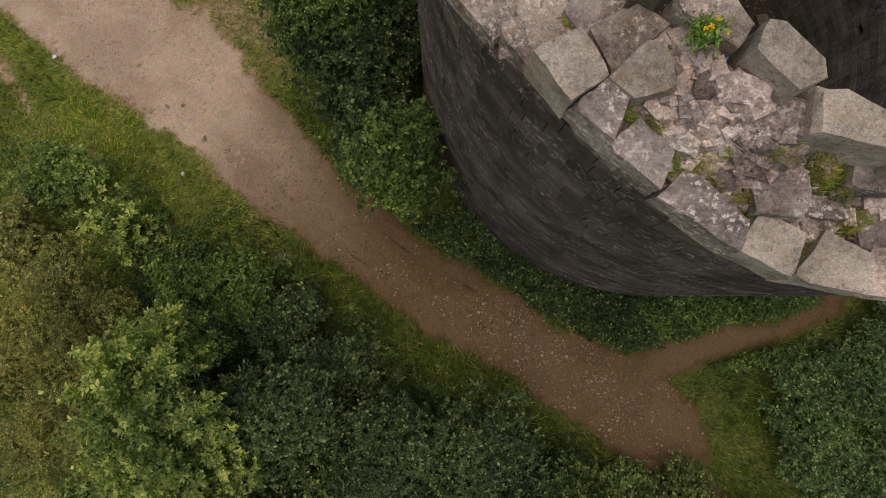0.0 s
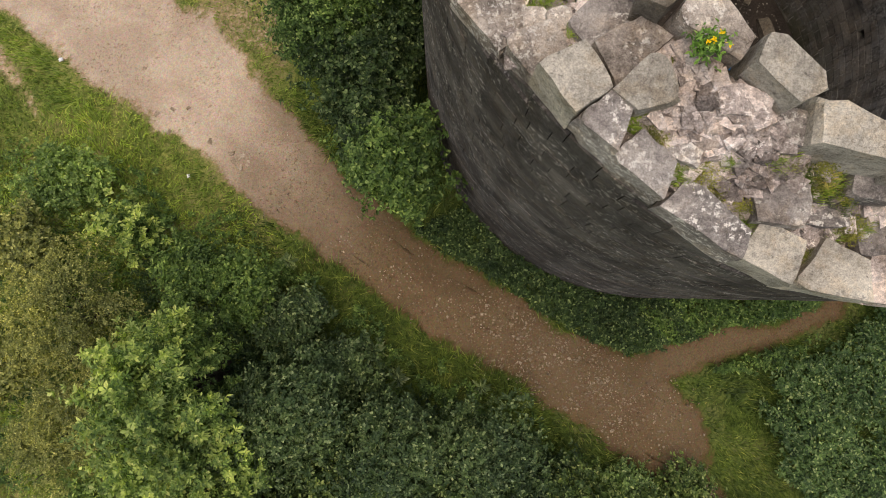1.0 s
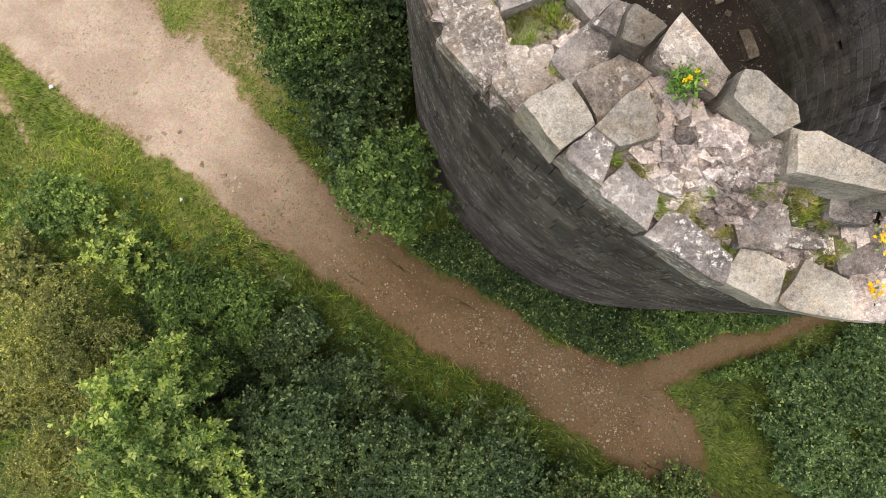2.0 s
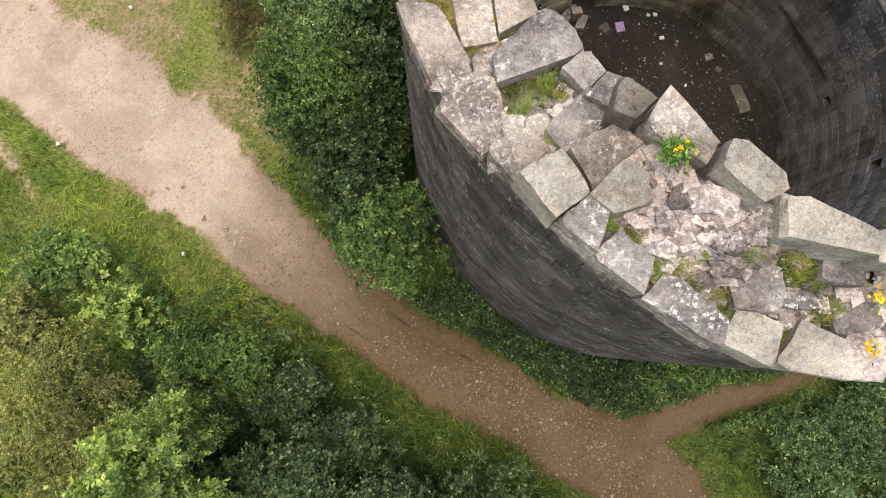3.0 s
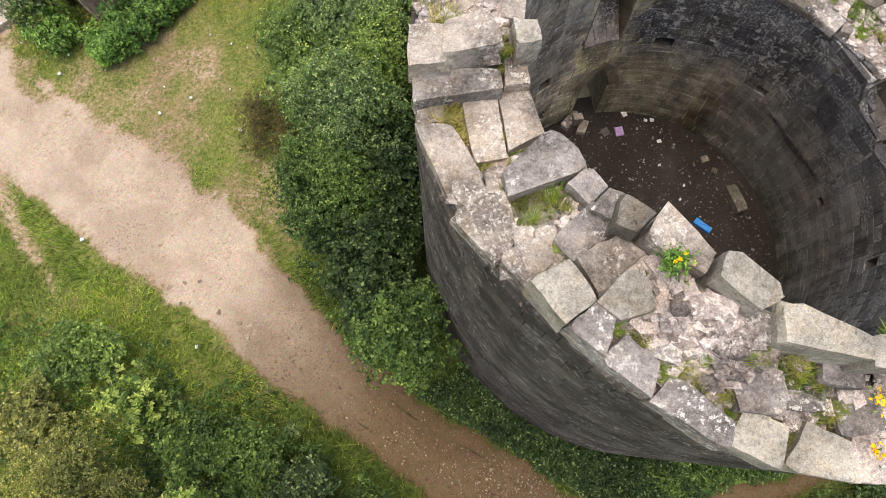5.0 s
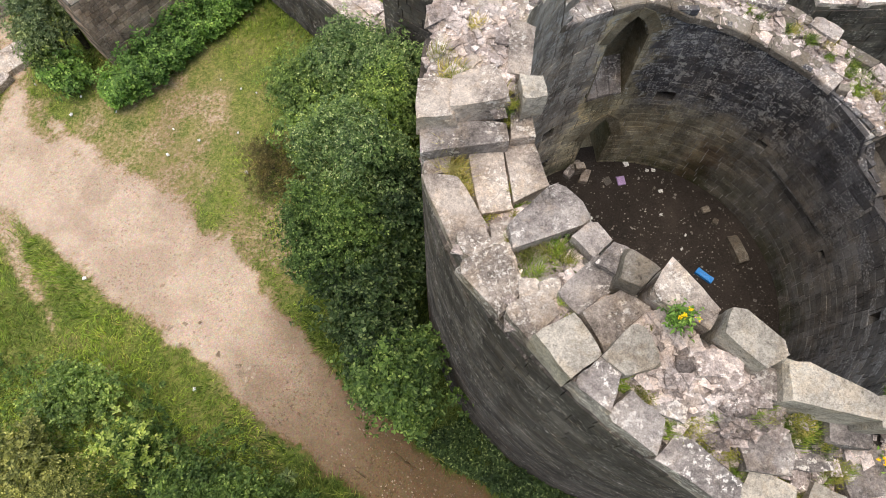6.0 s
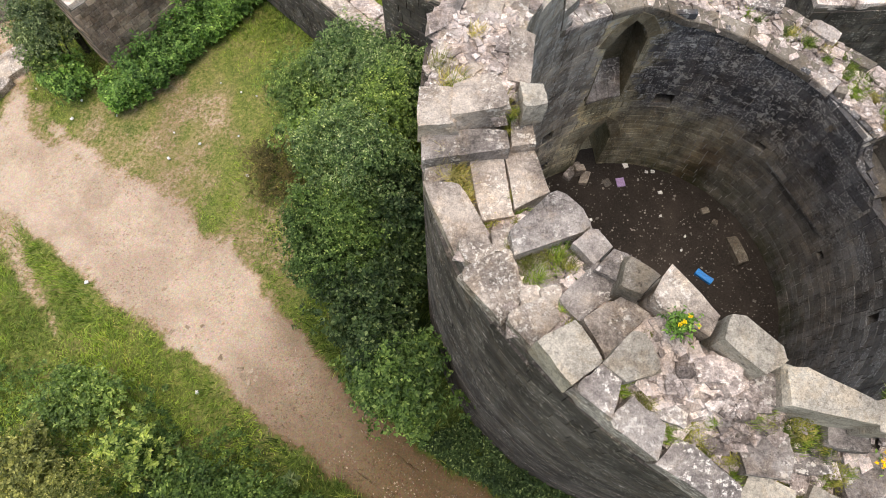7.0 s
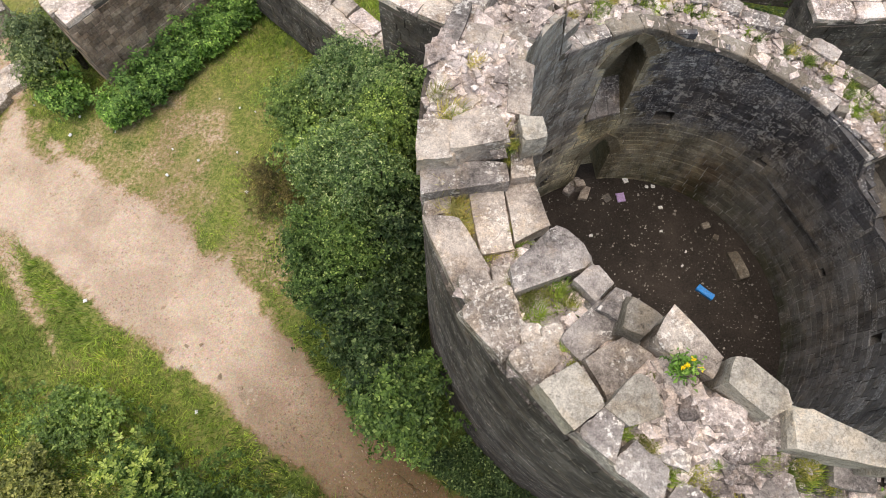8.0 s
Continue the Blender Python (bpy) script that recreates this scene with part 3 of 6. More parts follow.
def arch(phi, mid, half, base, spring, apex):
    """The opening of a pointed doorway or window at an angle: its lower and upper end, or nothing."""
    d = abs(phi - mid) / half
    return (base, apex - (apex - spring) * d ** 1.5) if d < 1 else None


def openings(phi):
    """Gaps in the inner face: doorway, window, putlog holes, broken recess, fireplace."""
    o = []
    for a in (arch(phi, 102.4, 5.4, 0.0, 1.55, 2.40), arch(phi, 107.3, 6.5, 3.55, 5.55, 6.2)):
        if a:
            o.append(a)
    for mid, half, lo, hi in ((85.0, 3.2, 3.12, 3.50), (48.0, 1.9, 2.80, 3.10), (126.5, 2.2, 2.60, 2.98), (123.5, 1.6, 0.85, 1.15), (6.0, 1.5, 2.10, 2.42), (-22.0, 1.8, 3.70, 4.05)):
        if abs(phi - mid) < half:
            o.append((lo, hi))
    return o


tower = thing("round_tower", None, "ruined round gritstone tower with a jagged broken top", "tower")


def polar(r, phi, z):
    a = radians(phi)
    return (TX + r * math.cos(a), TY + r * math.sin(a), z)


def wall_core():
    """The wall's heart: segments with the doorway and window cut through, and shallow holes in the inner face."""
    v, f = [], []

    def hexa(a, b, r0, r1, z0, z1a, z1b):
        k = len(v)
        for phi, z1 in ((a, z1a), (b, z1b)):
            v.extend([polar(r0, phi, z0), polar(r1, phi, z0), polar(r1, phi, z1), polar(r0, phi, z1)])
        for q in ((0, 1, 2, 3), (7, 6, 5, 4), (0, 4, 5, 1), (1, 5, 6, 2), (2, 6, 7, 3), (3, 7, 4, 0)):
            f.append([k + i for i in q])

    step = 0.8
    n = int(360 / step)
    for i in range(n):
        a, b = -95 + i * step, -95 + (i + 1) * step
        mid = (a + b) / 2
        ta, tb = top_z(a) - 0.10, top_z(b) - 0.10
        if abs(ta - tb) > 0.15:
            ta = tb = min(ta, tb)
        hexa(a, b, RI + 0.42, RO - 0.045, -0.6, ta - 0.06, tb - 0.06) if not (96.4 < mid < 114.4) else None
        gaps = sorted(openings(mid))
        ia, ib = (inner_top(mid) - 0.1,) * 2 if -14 < mid < 27 else (ta + bed_z(mid, RI) - top_z(mid), tb + bed_z(mid, RI) - top_z(mid))
        if 96.4 < mid < 114.4:
            continue
        if 10 < mid < 42.9:
            hexa(a, b, chord(mid) + 0.012, RI + 0.05, 2.55, ia, ib)
        z = -0.6
        for lo, hi in gaps:
            if lo > z:
                hexa(a, b, RI + 0.022, RI + 0.43, z, min(lo, ia), min(lo, ib))
            z = hi
        if z < min(ia, ib):
            hexa(a, b, RI + 0.022, RI + 0.43, z, ia, ib)
    me = fast_mesh("wall_core", v, f, [M_MORTAR, M_LIME])
    inner = [1 if all(math.hypot(v[k][0] - TX, v[k][1] - TY) < RI + 0.2 for k in q) else 0 for q in f]
    me.polygons.foreach_set("material_index", inner)
    bm = bmesh.new()
    bm.from_mesh(me)
    bmesh.ops.remove_doubles(bm, verts=bm.verts[:], dist=0.012)
    bm.to_mesh(me)
    bm.free()
    return me


def reveals():
    """Doorway through the wall, and the window above it: splayed sill, jambs, the outside blocked."""
    v, f = [], []
    step = 0.4

    def hexa(a, b, r0, r1, z0, z1, lean=0.0):
        k = len(v)
        for phi in (a, b):
            v.extend([polar(r0, phi, z0), polar(r1, phi, z0), polar(r1, phi, z1 + lean), polar(r0, phi, z1)])
        for q in ((0, 1, 2, 3), (7, 6, 5, 4), (0, 4, 5, 1), (1, 5, 6, 2), (2, 6, 7, 3), (3, 7, 4, 0)):
            f.append([k + i for i in q])

    for i in range(45):
        a, b = 96.4 + i * step, 96.4 + (i + 1) * step
        mid = (a + b) / 2
        top = top_z(mid) - 0.10
        z = -0.6
        for lo, hi in sorted(openings(mid)):
            if lo > 1:
                hexa(a, b, RI + 0.006, RI + 0.62, z, lo - 0.06, 0.6)
                hexa(a, b, RI + 0.62, RO - 0.036, z, lo + 0.6)
                hexa(a, b, RI + 0.62, RO - 0.036, lo + 0.6, hi)
            elif lo > z:
                hexa(a, b, RI + 0.006, RO - 0.036, z, lo)
            z = hi
        hexa(a, b, RI + 0.006, RO - 0.036, z, top)
    return fast_mesh("reveal", v, f, [M_REVEAL])


def sill():
    """The sloping sill of the window: three worn slabs."""
    bm = bmesh.new()
    cuts = (101.1, 105.2, 109.4, 113.5)
    for a, b in zip(cuts, cuts[1:]):
        low, high = [], []
        for r, z in ((RI + 0.002, 3.56), (RI + 0.32, 3.86), (RI + 0.63, 4.16)):
            for ph in (a + 0.08, b - 0.08):
                high.append(bm.verts.new(polar(r, ph, z + 0.012 * noise.noise(Vector((ph, r * 3, 0))))))
                low.append(bm.verts.new(polar(r, ph, z - 0.07)))
        for k in (0, 2):
            bm.faces.new((high[k], high[k + 1], high[k + 3], high[k + 2]))
            bm.faces.new((high[k], high[k + 2], low[k + 2], low[k]))
            bm.faces.new((high[k + 1], low[k + 1], low[k + 3], high[k + 3]))
        bm.faces.new((high[0], low[0], low[1], high[1]))
    bmesh.ops.recalc_face_normals(bm, faces=bm.faces[:])
    return bm


# paler stone than the reveal, standing for light on the upturned sill
part("window_sill", sill(), M_DARKTOP, tower, "pale grey sloping window sill")
child("reveal", reveals(), tower, "buff stone jambs and splayed sill of the doorway and window")
core = child("wall_core", wall_core(), tower, "mortared heart of the wall")


def facing(name, radius, outward, height, length, mat_rest, mat_part, pick, seed, arc=(-95, 265), deep=False):
    """Courses of dressed blocks. Those that pick() takes are objects of their own, the others one mesh."""
    rg = random.Random(seed)
    shared = []
    blocks = BLOCK_SETS[0.0 if deep else 0.05 if outward else -0.085]
    for bv, bt in blocks:
        shared.append(fast_mesh("block", bv, bt, [mat_part]))
    V, F, count, made = [], [], 0, 0
    z = -0.35
    while z < 10:
        h = height * rg.uniform(0.82, 1.18)
        zm = z + h / 2
        phi, edge = arc[0] + rg.uniform(0, 4), []
        while phi < arc[1]:
            w = math.degrees(length * rg.uniform(0.6, 1.45) / radius)
            end = phi + w
            # cut at openings
            if not outward and not deep:
                s = phi
                while s < end:
                    def gap(q):
                        return any(lo - 0.02 < zm < hi + 0.02 for lo, hi in openings(q))
                    if gap(s):
                        s += 0.4
                        phi = s
                        continue
                    t = s
                    while t < end and not gap(t):
                        t += 0.4
                    break
                if s >= end:
                    phi = end
                    continue
                end = min(end, t)
            c, w = (phi + end) / 2, end - phi
            if outward and abs(c - 102.4) < 6.0 and zm < 2.2:
                phi = end
                continue
            phi = end
            crest = top_z if outward else inner_top
            sunk = 0.12 if outward else 0.02
            room = (min if outward else max)(crest(c - w * 0.45), crest(c + w * 0.45)) - sunk - z
            if w < 1.2 or (deep and z < 2.5) or room < 0.07:
                continue
            tall = min(h, room)
            k = rg.randrange(8)
            proud = rg.uniform(-0.006, 0.006) if outward else 0.0
            gap_ = 0.017 if outward else 0.024
            size = (radians(w) * radius - gap_ * (0.7 if outward else 1.0), 0.12, tall - gap_)
            half = radians(w) * radius / 2
            r = math.sqrt(radius ** 2 - half ** 2) + (proud if outward else -proud)
            turn = radians(c - 90 if outward else c + 90)
            if deep:
                r, turn = chord(c) - 0.004 - proud, radians(26 + 90)
            m = Matrix.Translation(polar(r, c, z)) @ Matrix.Rotation(turn, 4, "Z") @ Matrix.Diagonal((*size, 1))
            if pick(c, z) and made < 300:
                child("block", shared[k], core, at=m)
                made += 1
            else:
                vv = blocks[k][0] @ np.array(m.to_3x3()).T + np.array(m.translation)
                if room < h + 0.5:
                    vv[:, 2] = np.minimum(vv[:, 2], [crest(math.degrees(math.atan2(q[1] - TY, q[0] - TX))) - sunk for q in vv])
                V.append(vv)
                F.append(blocks[k][1] + count)
                count += len(vv)
        z += h
    ob = child(name, fast_mesh(name, np.vstack(V), np.vstack(F), [mat_rest]), tower, "coursed squared gritstone blocks")
    ob["kind"] = "stuff"
    return ob


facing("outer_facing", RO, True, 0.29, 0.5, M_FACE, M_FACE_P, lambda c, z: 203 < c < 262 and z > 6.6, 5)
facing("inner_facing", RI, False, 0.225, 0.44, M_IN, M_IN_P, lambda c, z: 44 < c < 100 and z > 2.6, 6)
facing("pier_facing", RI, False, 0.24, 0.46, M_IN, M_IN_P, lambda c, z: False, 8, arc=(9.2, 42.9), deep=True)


# ---- stones on the broken wall top ----
def coping(phi, r, along, across, z, h=0.30, turn=0.0, mat=None, rough=0.05, name="coping_stone", wedge=(0.0, 0.0)):
    seed = int(phi * 131 + r * 977 + z * 61)
    me = lump(seed, along, across, h, rough, 4, 0.035 if wedge[0] else 0.09, wedge)
    me.materials.append(mat or M_TOP)
    if r > 4.9:
        r = min(r, RO + 0.012 - across / 2)
    x, y, _ = polar(r, phi, z)
    return child(name, me, tower, at=Matrix.Translation((x, y, z)) @ Matrix.Rotation(radians(phi + 90 + turn), 4, "Z"))


# outer rim, from the steps round to the front: angle, radius, length, breadth, top, height, turn, narrowing both ways
coping(182.6, 5.00, 0.53, 0.46, 9.45, 0.46, 0, M_TOP, 0.06)
coping(187.5, 5.02, 0.34, 0.42, 9.14, 0.40, -4, M_DARKTOP, 0.03, wedge=(-0.07, -0.06))
coping(189.6, 5.03, 0.36, 0.34, 8.92, 0.34, -8, M_TOP, 0.05, wedge=(-0.07, -0.1))
coping(198.8, 4.93, 1.14, 0.46, 8.98, 0.40, 7, M_TOP, 0.04, wedge=(-0.19, 0.10))
coping(210.0, 4.95, 0.68, 0.52, 9.30, 0.36, 9, M_TOP, 0.06, wedge=(-0.16, -0.02))
coping(217.0, 4.87, 0.38, 0.50, 9.55, 0.40, -2, M_TOP, 0.05, wedge=(-0.21, -0.05))
coping(222.8, 4.95, 0.53, 0.42, 9.98, 0.55, -9, M_PALE, 0.04, wedge=(-0.03, -0.04))
coping(227.7, 4.97, 0.36, 0.40, 9.92, 0.48, 6, M_DARKTOP, 0.04, wedge=(-0.34, 0.07))
coping(233.5, 5.02, 0.51, 0.34, 9.78, 0.46, -2, M_DARKTOP, 0.05, wedge=(-0.2, -0.01))
coping(242.6, 5.04, 0.81, 0.34, 9.48, 0.46, -9, M_DARKTOP, 0.04, wedge=(-0.13, -0.15))
coping(252.1, 5.03, 0.57, 0.45, 9.10, 0.46, -8, M_PALE, 0.03, wedge=(-0.14, -0.04))
coping(261.1, 5.09, 0.66, 0.48, 8.88, 0.50, -8, M_PALE, 0.04, wedge=(-0.25, -0.18))
coping(268.1, 5.09, 0.47, 0.48, 8.70, 0.40, -6, M_RUBBLE, 0.06, wedge=(-0.05, -0.01))
coping(277.0, 5.04, 0.72, 0.42, 8.45, 0.40, 0, M_TOP)
# slabs of the wall walk and its steps
coping(181.7, 4.46, 0.49, 0.65, 9.52, 0.46, 12, M_TOP, 0.04, wedge=(0.06, 0.16))
coping(187.4, 4.47, 0.32, 0.71, 9.16, 0.40, -2, M_DARKTOP, 0.03, wedge=(-0.12, -0.02))
coping(185.2, 3.91, 0.46, 0.28, 9.10, 0.34, -2, M_TOP, 0.04, wedge=(-0.03, 0.11))
coping(194.1, 4.42, 0.92, 0.43, 8.92, 0.26, -5, M_TOP, 0.03, wedge=(-0.04, -0.02))
coping(192.5, 3.95, 0.86, 0.42, 8.93, 0.26, -1, M_TOP, 0.03, wedge=(-0.14, 0.12))
coping(205.8, 4.14, 0.47, 0.95, 9.42, 0.46, 5, M_DARKTOP, 0.03, wedge=(0.45, 0.1))
coping(212.8, 3.81, 0.34, 0.30, 9.45, 0.40, 8, M_DARKTOP, 0.03)
coping(217.9, 3.88, 0.26, 0.36, 9.75, 0.50, 21, M_DARKTOP, 0.04, wedge=(-0.31, 0.04))
coping(221.7, 3.95, 0.30, 0.32, 10.08, 0.60, 16, M_RIM, 0.04, wedge=(0.22, -0.1))
coping(218.6, 4.28, 0.37, 0.60, 9.62, 0.40, 0, M_DARKTOP, 0.05, wedge=(0.13, -0.07))
coping(223.7, 4.35, 0.39, 0.57, 9.80, 0.34, -6, M_TOP, 0.06, wedge=(-0.26, 0.19))
coping(228.5, 4.60, 0.39, 0.45, 9.99, 0.60, -15, M_PALE, 0.04, wedge=(0.25, -0.16))
coping(215.7, 4.56, 0.21, 0.23, 9.50, 0.30, -14, M_TOP)
coping(235.5, 4.66, 0.36, 0.28, 9.65, 0.30, 13, M_DARKTOP, 0.04)
coping(244.8, 4.01, 0.44, 0.32, 9.62, 0.36, 17, M_DARKTOP, 0.05)
coping(249.9, 4.59, 0.51, 0.36, 9.32, 0.30, 19, M_DARKTOP, 0.05, wedge=(0.11, 0.08))
coping(261.4, 4.13, 0.47, 0.26, 9.20, 0.40, 0, M_DARKTOP, 0.04)
coping(258.1, 4.42, 0.45, 0.29, 8.95, 0.30, 8, M_DARKTOP, 0.05)
coping(266.0, 4.50, 0.53, 0.42, 8.80, 0.36, 8, M_DARKTOP, 0.05)
coping(204.0, 4.93, 0.32, 0.36, 9.20, 0.30, 4, M_TOP, 0.05, wedge=(-0.19, -0.08))
coping(204.6, 4.62, 0.30, 0.24, 9.20, 0.30, -18, M_TOP, 0.05, wedge=(0.14, 0.01))
coping(208.5, 4.75, 0.35, 0.25, 9.30, 0.30, -1, M_TOP, 0.05, wedge=(0.16, -0.18))
coping(213.8, 4.71, 0.21, 0.24, 9.42, 0.30, -21, M_TOP, 0.05, wedge=(-0.13, 0.31))
coping(236.9, 4.19, 0.24, 0.25, 9.88, 0.40, 38, M_RUBBLE, 0.05)
coping(239.8, 4.11, 0.24, 0.22, 9.86, 0.40, 13, M_RUBBLE, 0.05)
coping(241.4, 4.42, 0.32, 0.28, 9.58, 0.30, 34, M_DARKTOP, 0.05)
# broad worn slabs where the wall turns towards the curtain wall
coping(172.1, 3.94, 0.80, 0.30, 9.36, 0.30, 2, M_TOP, 0.03, wedge=(-0.02, -0.09))
for ph, r, w, d, turn in ((172.0, 4.80, 0.62, 0.5, -8), (173.5, 4.35, 0.6, 0.46, 10), (165.0, 4.6, 0.8, 0.5, -4), (160.0, 4.25, 0.6, 0.5, 6), (176.0, 4.85, 0.5, 0.4, 12), (158.0, 4.9, 0.5, 0.4, 3)):
    coping(ph, r, w, d, top_z(ph) + 0.04, 0.22, turn, M_TOP, 0.06)
# tall inner rim
coping(182.3, 3.80, 0.33, 0.28, 9.55, 0.42, 4, M_PALE, 0.04, wedge=(-0.15, 0.02))
coping(229.4, 3.80, 0.68, 0.36, 10.02, 0.50, 1, M_TOP, 0.03, wedge=(0.02, -0.34))
coping(239.9, 3.82, 0.59, 0.34, 10.12, 0.62, -13, M_PALE, 0.025, wedge=(0.18, -0.03))
coping(254.5, 3.92, 1.00, 0.33, 9.82, 0.62, -4, M_PALE, 0.025, wedge=(0.05, -0.42))
coping(264.5, 3.96, 0.50, 0.34, 9.75, 0.55, 2, M_PALE, 0.04)
coping(277.0, 3.94, 0.90, 0.36, 9.30, 0.60, 2, M_PALE, 0.04)

# the lower far side: rim stones with gaps, laid in a row
rg = random.Random(11)
phi = 10.0
while phi < 176:
    w = rg.uniform(0.35, 0.95)
    dphi = math.degrees(w / 5.0)
    z = top_z(phi + dphi / 2)
    if rg.random() < 0.6:
        coping(phi + dphi / 2, 5.02 + rg.uniform(-0.05, 0.04), w, rg.uniform(0.24, 0.34), z + rg.uniform(0.02, 0.14), 0.34, rg.uniform(-3, 3), rg.choice((M_RIM, M_DARKTOP, M_RIM) if phi < 75 else (M_TOP, M_DARKTOP, M_DARKTOP)), 0.05)
    phi += dphi + (rg.uniform(0, 6) if rg.random() < 0.3 else 0.3)


def rim_stone(a, b, mat):
    """A curved slab of the ring that closes the inner face, its top following the wall's fall."""
    bm = bmesh.new()
    rings = []
    j = [rg.uniform(-0.012, 0.012) for _ in range(3)]
    for i in range(5):
        ph = a + (b - a) * i / 4
        t = top_z(ph) + 0.04
        w = RI + 0.34 + 0.05 * noise.noise(Vector((ph, 1, 2)))
        sec = ((RI - 0.022 + j[0], t - 0.17), (RI - 0.022 + j[0], t - 0.03 + j[1]), (RI - 0.005, t + j[1]), (w, t + 0.01 + j[2]), (w + 0.02, t - 0.2))
        rings.append([bm.verts.new(polar(r + 0.008 * noise.noise(Vector((ph, r, 3))), ph, z + 0.014 * noise.noise(Vector((ph * 0.7, r * 4, 1))))) for r, z in sec])
    for p, q in zip(rings, rings[1:]):
        for k in range(5):
            bm.faces.new((p[k], p[(k + 1) % 5], q[(k + 1) % 5], q[k]))
    bm.faces.new(rings[0])
    bm.faces.new(rings[-1][::-1])
    bmesh.ops.recalc_face_normals(bm, faces=bm.faces[:])
    return part("rim_stone", bm, mat, tower)


phi = 44.0
while phi < 134:
    d = math.degrees(rg.uniform(0.42, 0.75) / RI)
    rim_stone(phi, phi + d - 0.25, rg.choice((M_RIM, M_RIM, M_RIM, M_DARKTOP)))
    phi += d

# tumbled stones in the broken recess
coping(20.0, 4.16, 0.55, 0.34, 4.35, 0.30, 12, M_RIM, 0.07, "broken_stone")
coping(33.5, 4.08, 0.60, 0.42, 5.02, 0.36, 4, M_RIM, 0.07, "broken_stone")


def voussoirs(mid, half, spring, apex, n, mat):
    """Arch stones round a pointed head, flush with the curved face."""
    curve = [(d, apex - (apex - spring) * abs(d) ** 1.5) for d in np.linspace(-1, 1, 2 * n + 1)]
    pts = [Vector((radians(d * half) * RI, z)) for d, z in curve]
    nrm = []
    for i in range(len(pts)):
        t = pts[min(i + 1, len(pts) - 1)] - pts[max(i - 1, 0)]
        nrm.append(Vector((-t.y, t.x)).normalized())
    for i in range(2 * n):
        quad = [pts[i], pts[i + 1], pts[i + 1] + nrm[i + 1] * 0.27, pts[i] + nrm[i] * 0.27]
        c = sum(quad, Vector((0, 0))) / 4
        bm = bmesh.new()
        rings = []
        for r, k in ((RI + 0.10, 0.99), (RI - 0.012, 0.985), (RI - 0.02, 0.93)):
            rings.append([bm.verts.new(polar(r, mid + math.degrees((c.x + (p.x - c.x) * k) / RI), c.y + (p.y - c.y) * k)) for p in quad])
        for p, q in zip(rings, rings[1:]):
            for k in range(4):
                bm.faces.new((p[k], p[(k + 1) % 4], q[(k + 1) % 4], q[k]))
        bm.faces.new(rings[-1])
        bmesh.ops.recalc_face_normals(bm, faces=bm.faces[:])
        part("voussoir", bm, mat, tower)


voussoirs(102.4, 5.4, 1.55, 2.40, 3, M_REVEAL_P)
voussoirs(107.3, 6.5, 5.55, 6.2, 3, M_REVEAL_P)

# loose core rubble: many small stones bedded in crumbled mortar
CUBE_V = np.array([(x, y, z) for z in (-1, 1) for y in (-1, 1) for x in (-1, 1)], float) * 0.75
CUBE_F = np.array([(0, 2, 3), (0, 3, 1), (4, 5, 7), (4, 7, 6), (0, 1, 5), (0, 5, 4), (2, 6, 7), (2, 7, 3), (0, 4, 6), (0, 6, 2), (1, 3, 7), (1, 7, 5)])


def pebbles(name, places, sizes, mat, seed, flat=0.6):
    """Small angular stones at places (n, 3), one joined mesh."""
    r = np.random.RandomState(seed)
    n, k = len(places), len(CUBE_V)
    v = CUBE_V[None] + r.uniform(-0.42, 0.42, (n, k, 3))
    v = v * (np.asarray(sizes)[:, None, None] * r.uniform(0.6, 1.25, (n, 1, 3)) * np.array([1, 1, flat]))
    a = r.uniform(0, 6.28, n)
    c, s = np.cos(a)[:, None], np.sin(a)[:, None]
    v = np.stack([v[..., 0] * c - v[..., 1] * s, v[..., 0] * s + v[..., 1] * c, v[..., 2]], 2) + np.asarray(places)[:, None]
    f = (CUBE_F[None] + (np.arange(n) * k)[:, None, None]).reshape(-1, 3)
    return fast_mesh(name, v.reshape(-1, 3), f, [mat])


rs = np.random.RandomState(4)


def rubble_places(n, phis, radii, lift=0.0):
    ph, r = rs.uniform(*phis, n), rs.uniform(*radii, n)
    z = np.array([bed_z(p, q) for p, q in zip(ph, r)]) + lift
    a = np.radians(ph)
    return np.stack([TX + r * np.cos(a), TY + r * np.sin(a), z + rs.uniform(-0.03, 0.03, n)], 1)


P1 = np.vstack([rubble_places(2800, (27, 346), (4.0, 5.12)), rubble_places(250, (-14, 27), (4.45, 5.12)), rubble_places(2600, (226, 250), (4.05, 4.78), 0.02), rubble_places(1000, (158, 182), (4.1, 5.1)), rubble_places(350, (60, 158), (4.2, 5.0))])
ob = child("core_rubble", pebbles("core_rubble", P1, (np.abs(rs.normal(0, 0.036, len(P1))) + 0.018) * np.where(np.arange(len(P1)) % 3 == 0, 1.5, 0.9), M_RUBBLE, 3, 0.5), tower, "pinkish crumbled mortar and small core stones")
ob["kind"] = "stuff"
P2 = np.vstack([rubble_places(420, (227, 243), (4.1, 4.7), 0.07), rubble_places(160, (264, 272), (4.3, 4.9), 0.05), rubble_places(120, (160, 182), (4.15, 5.0), 0.05)])
ob = child("crumbled_mortar", pebbles("crumbled_mortar", P2, np.abs(rs.normal(0, 0.030, len(P2))) + 0.022, M_CHIP, 5, 0.6), tower, "whitish pink lumps of old mortar")
ob["kind"] = "stuff"


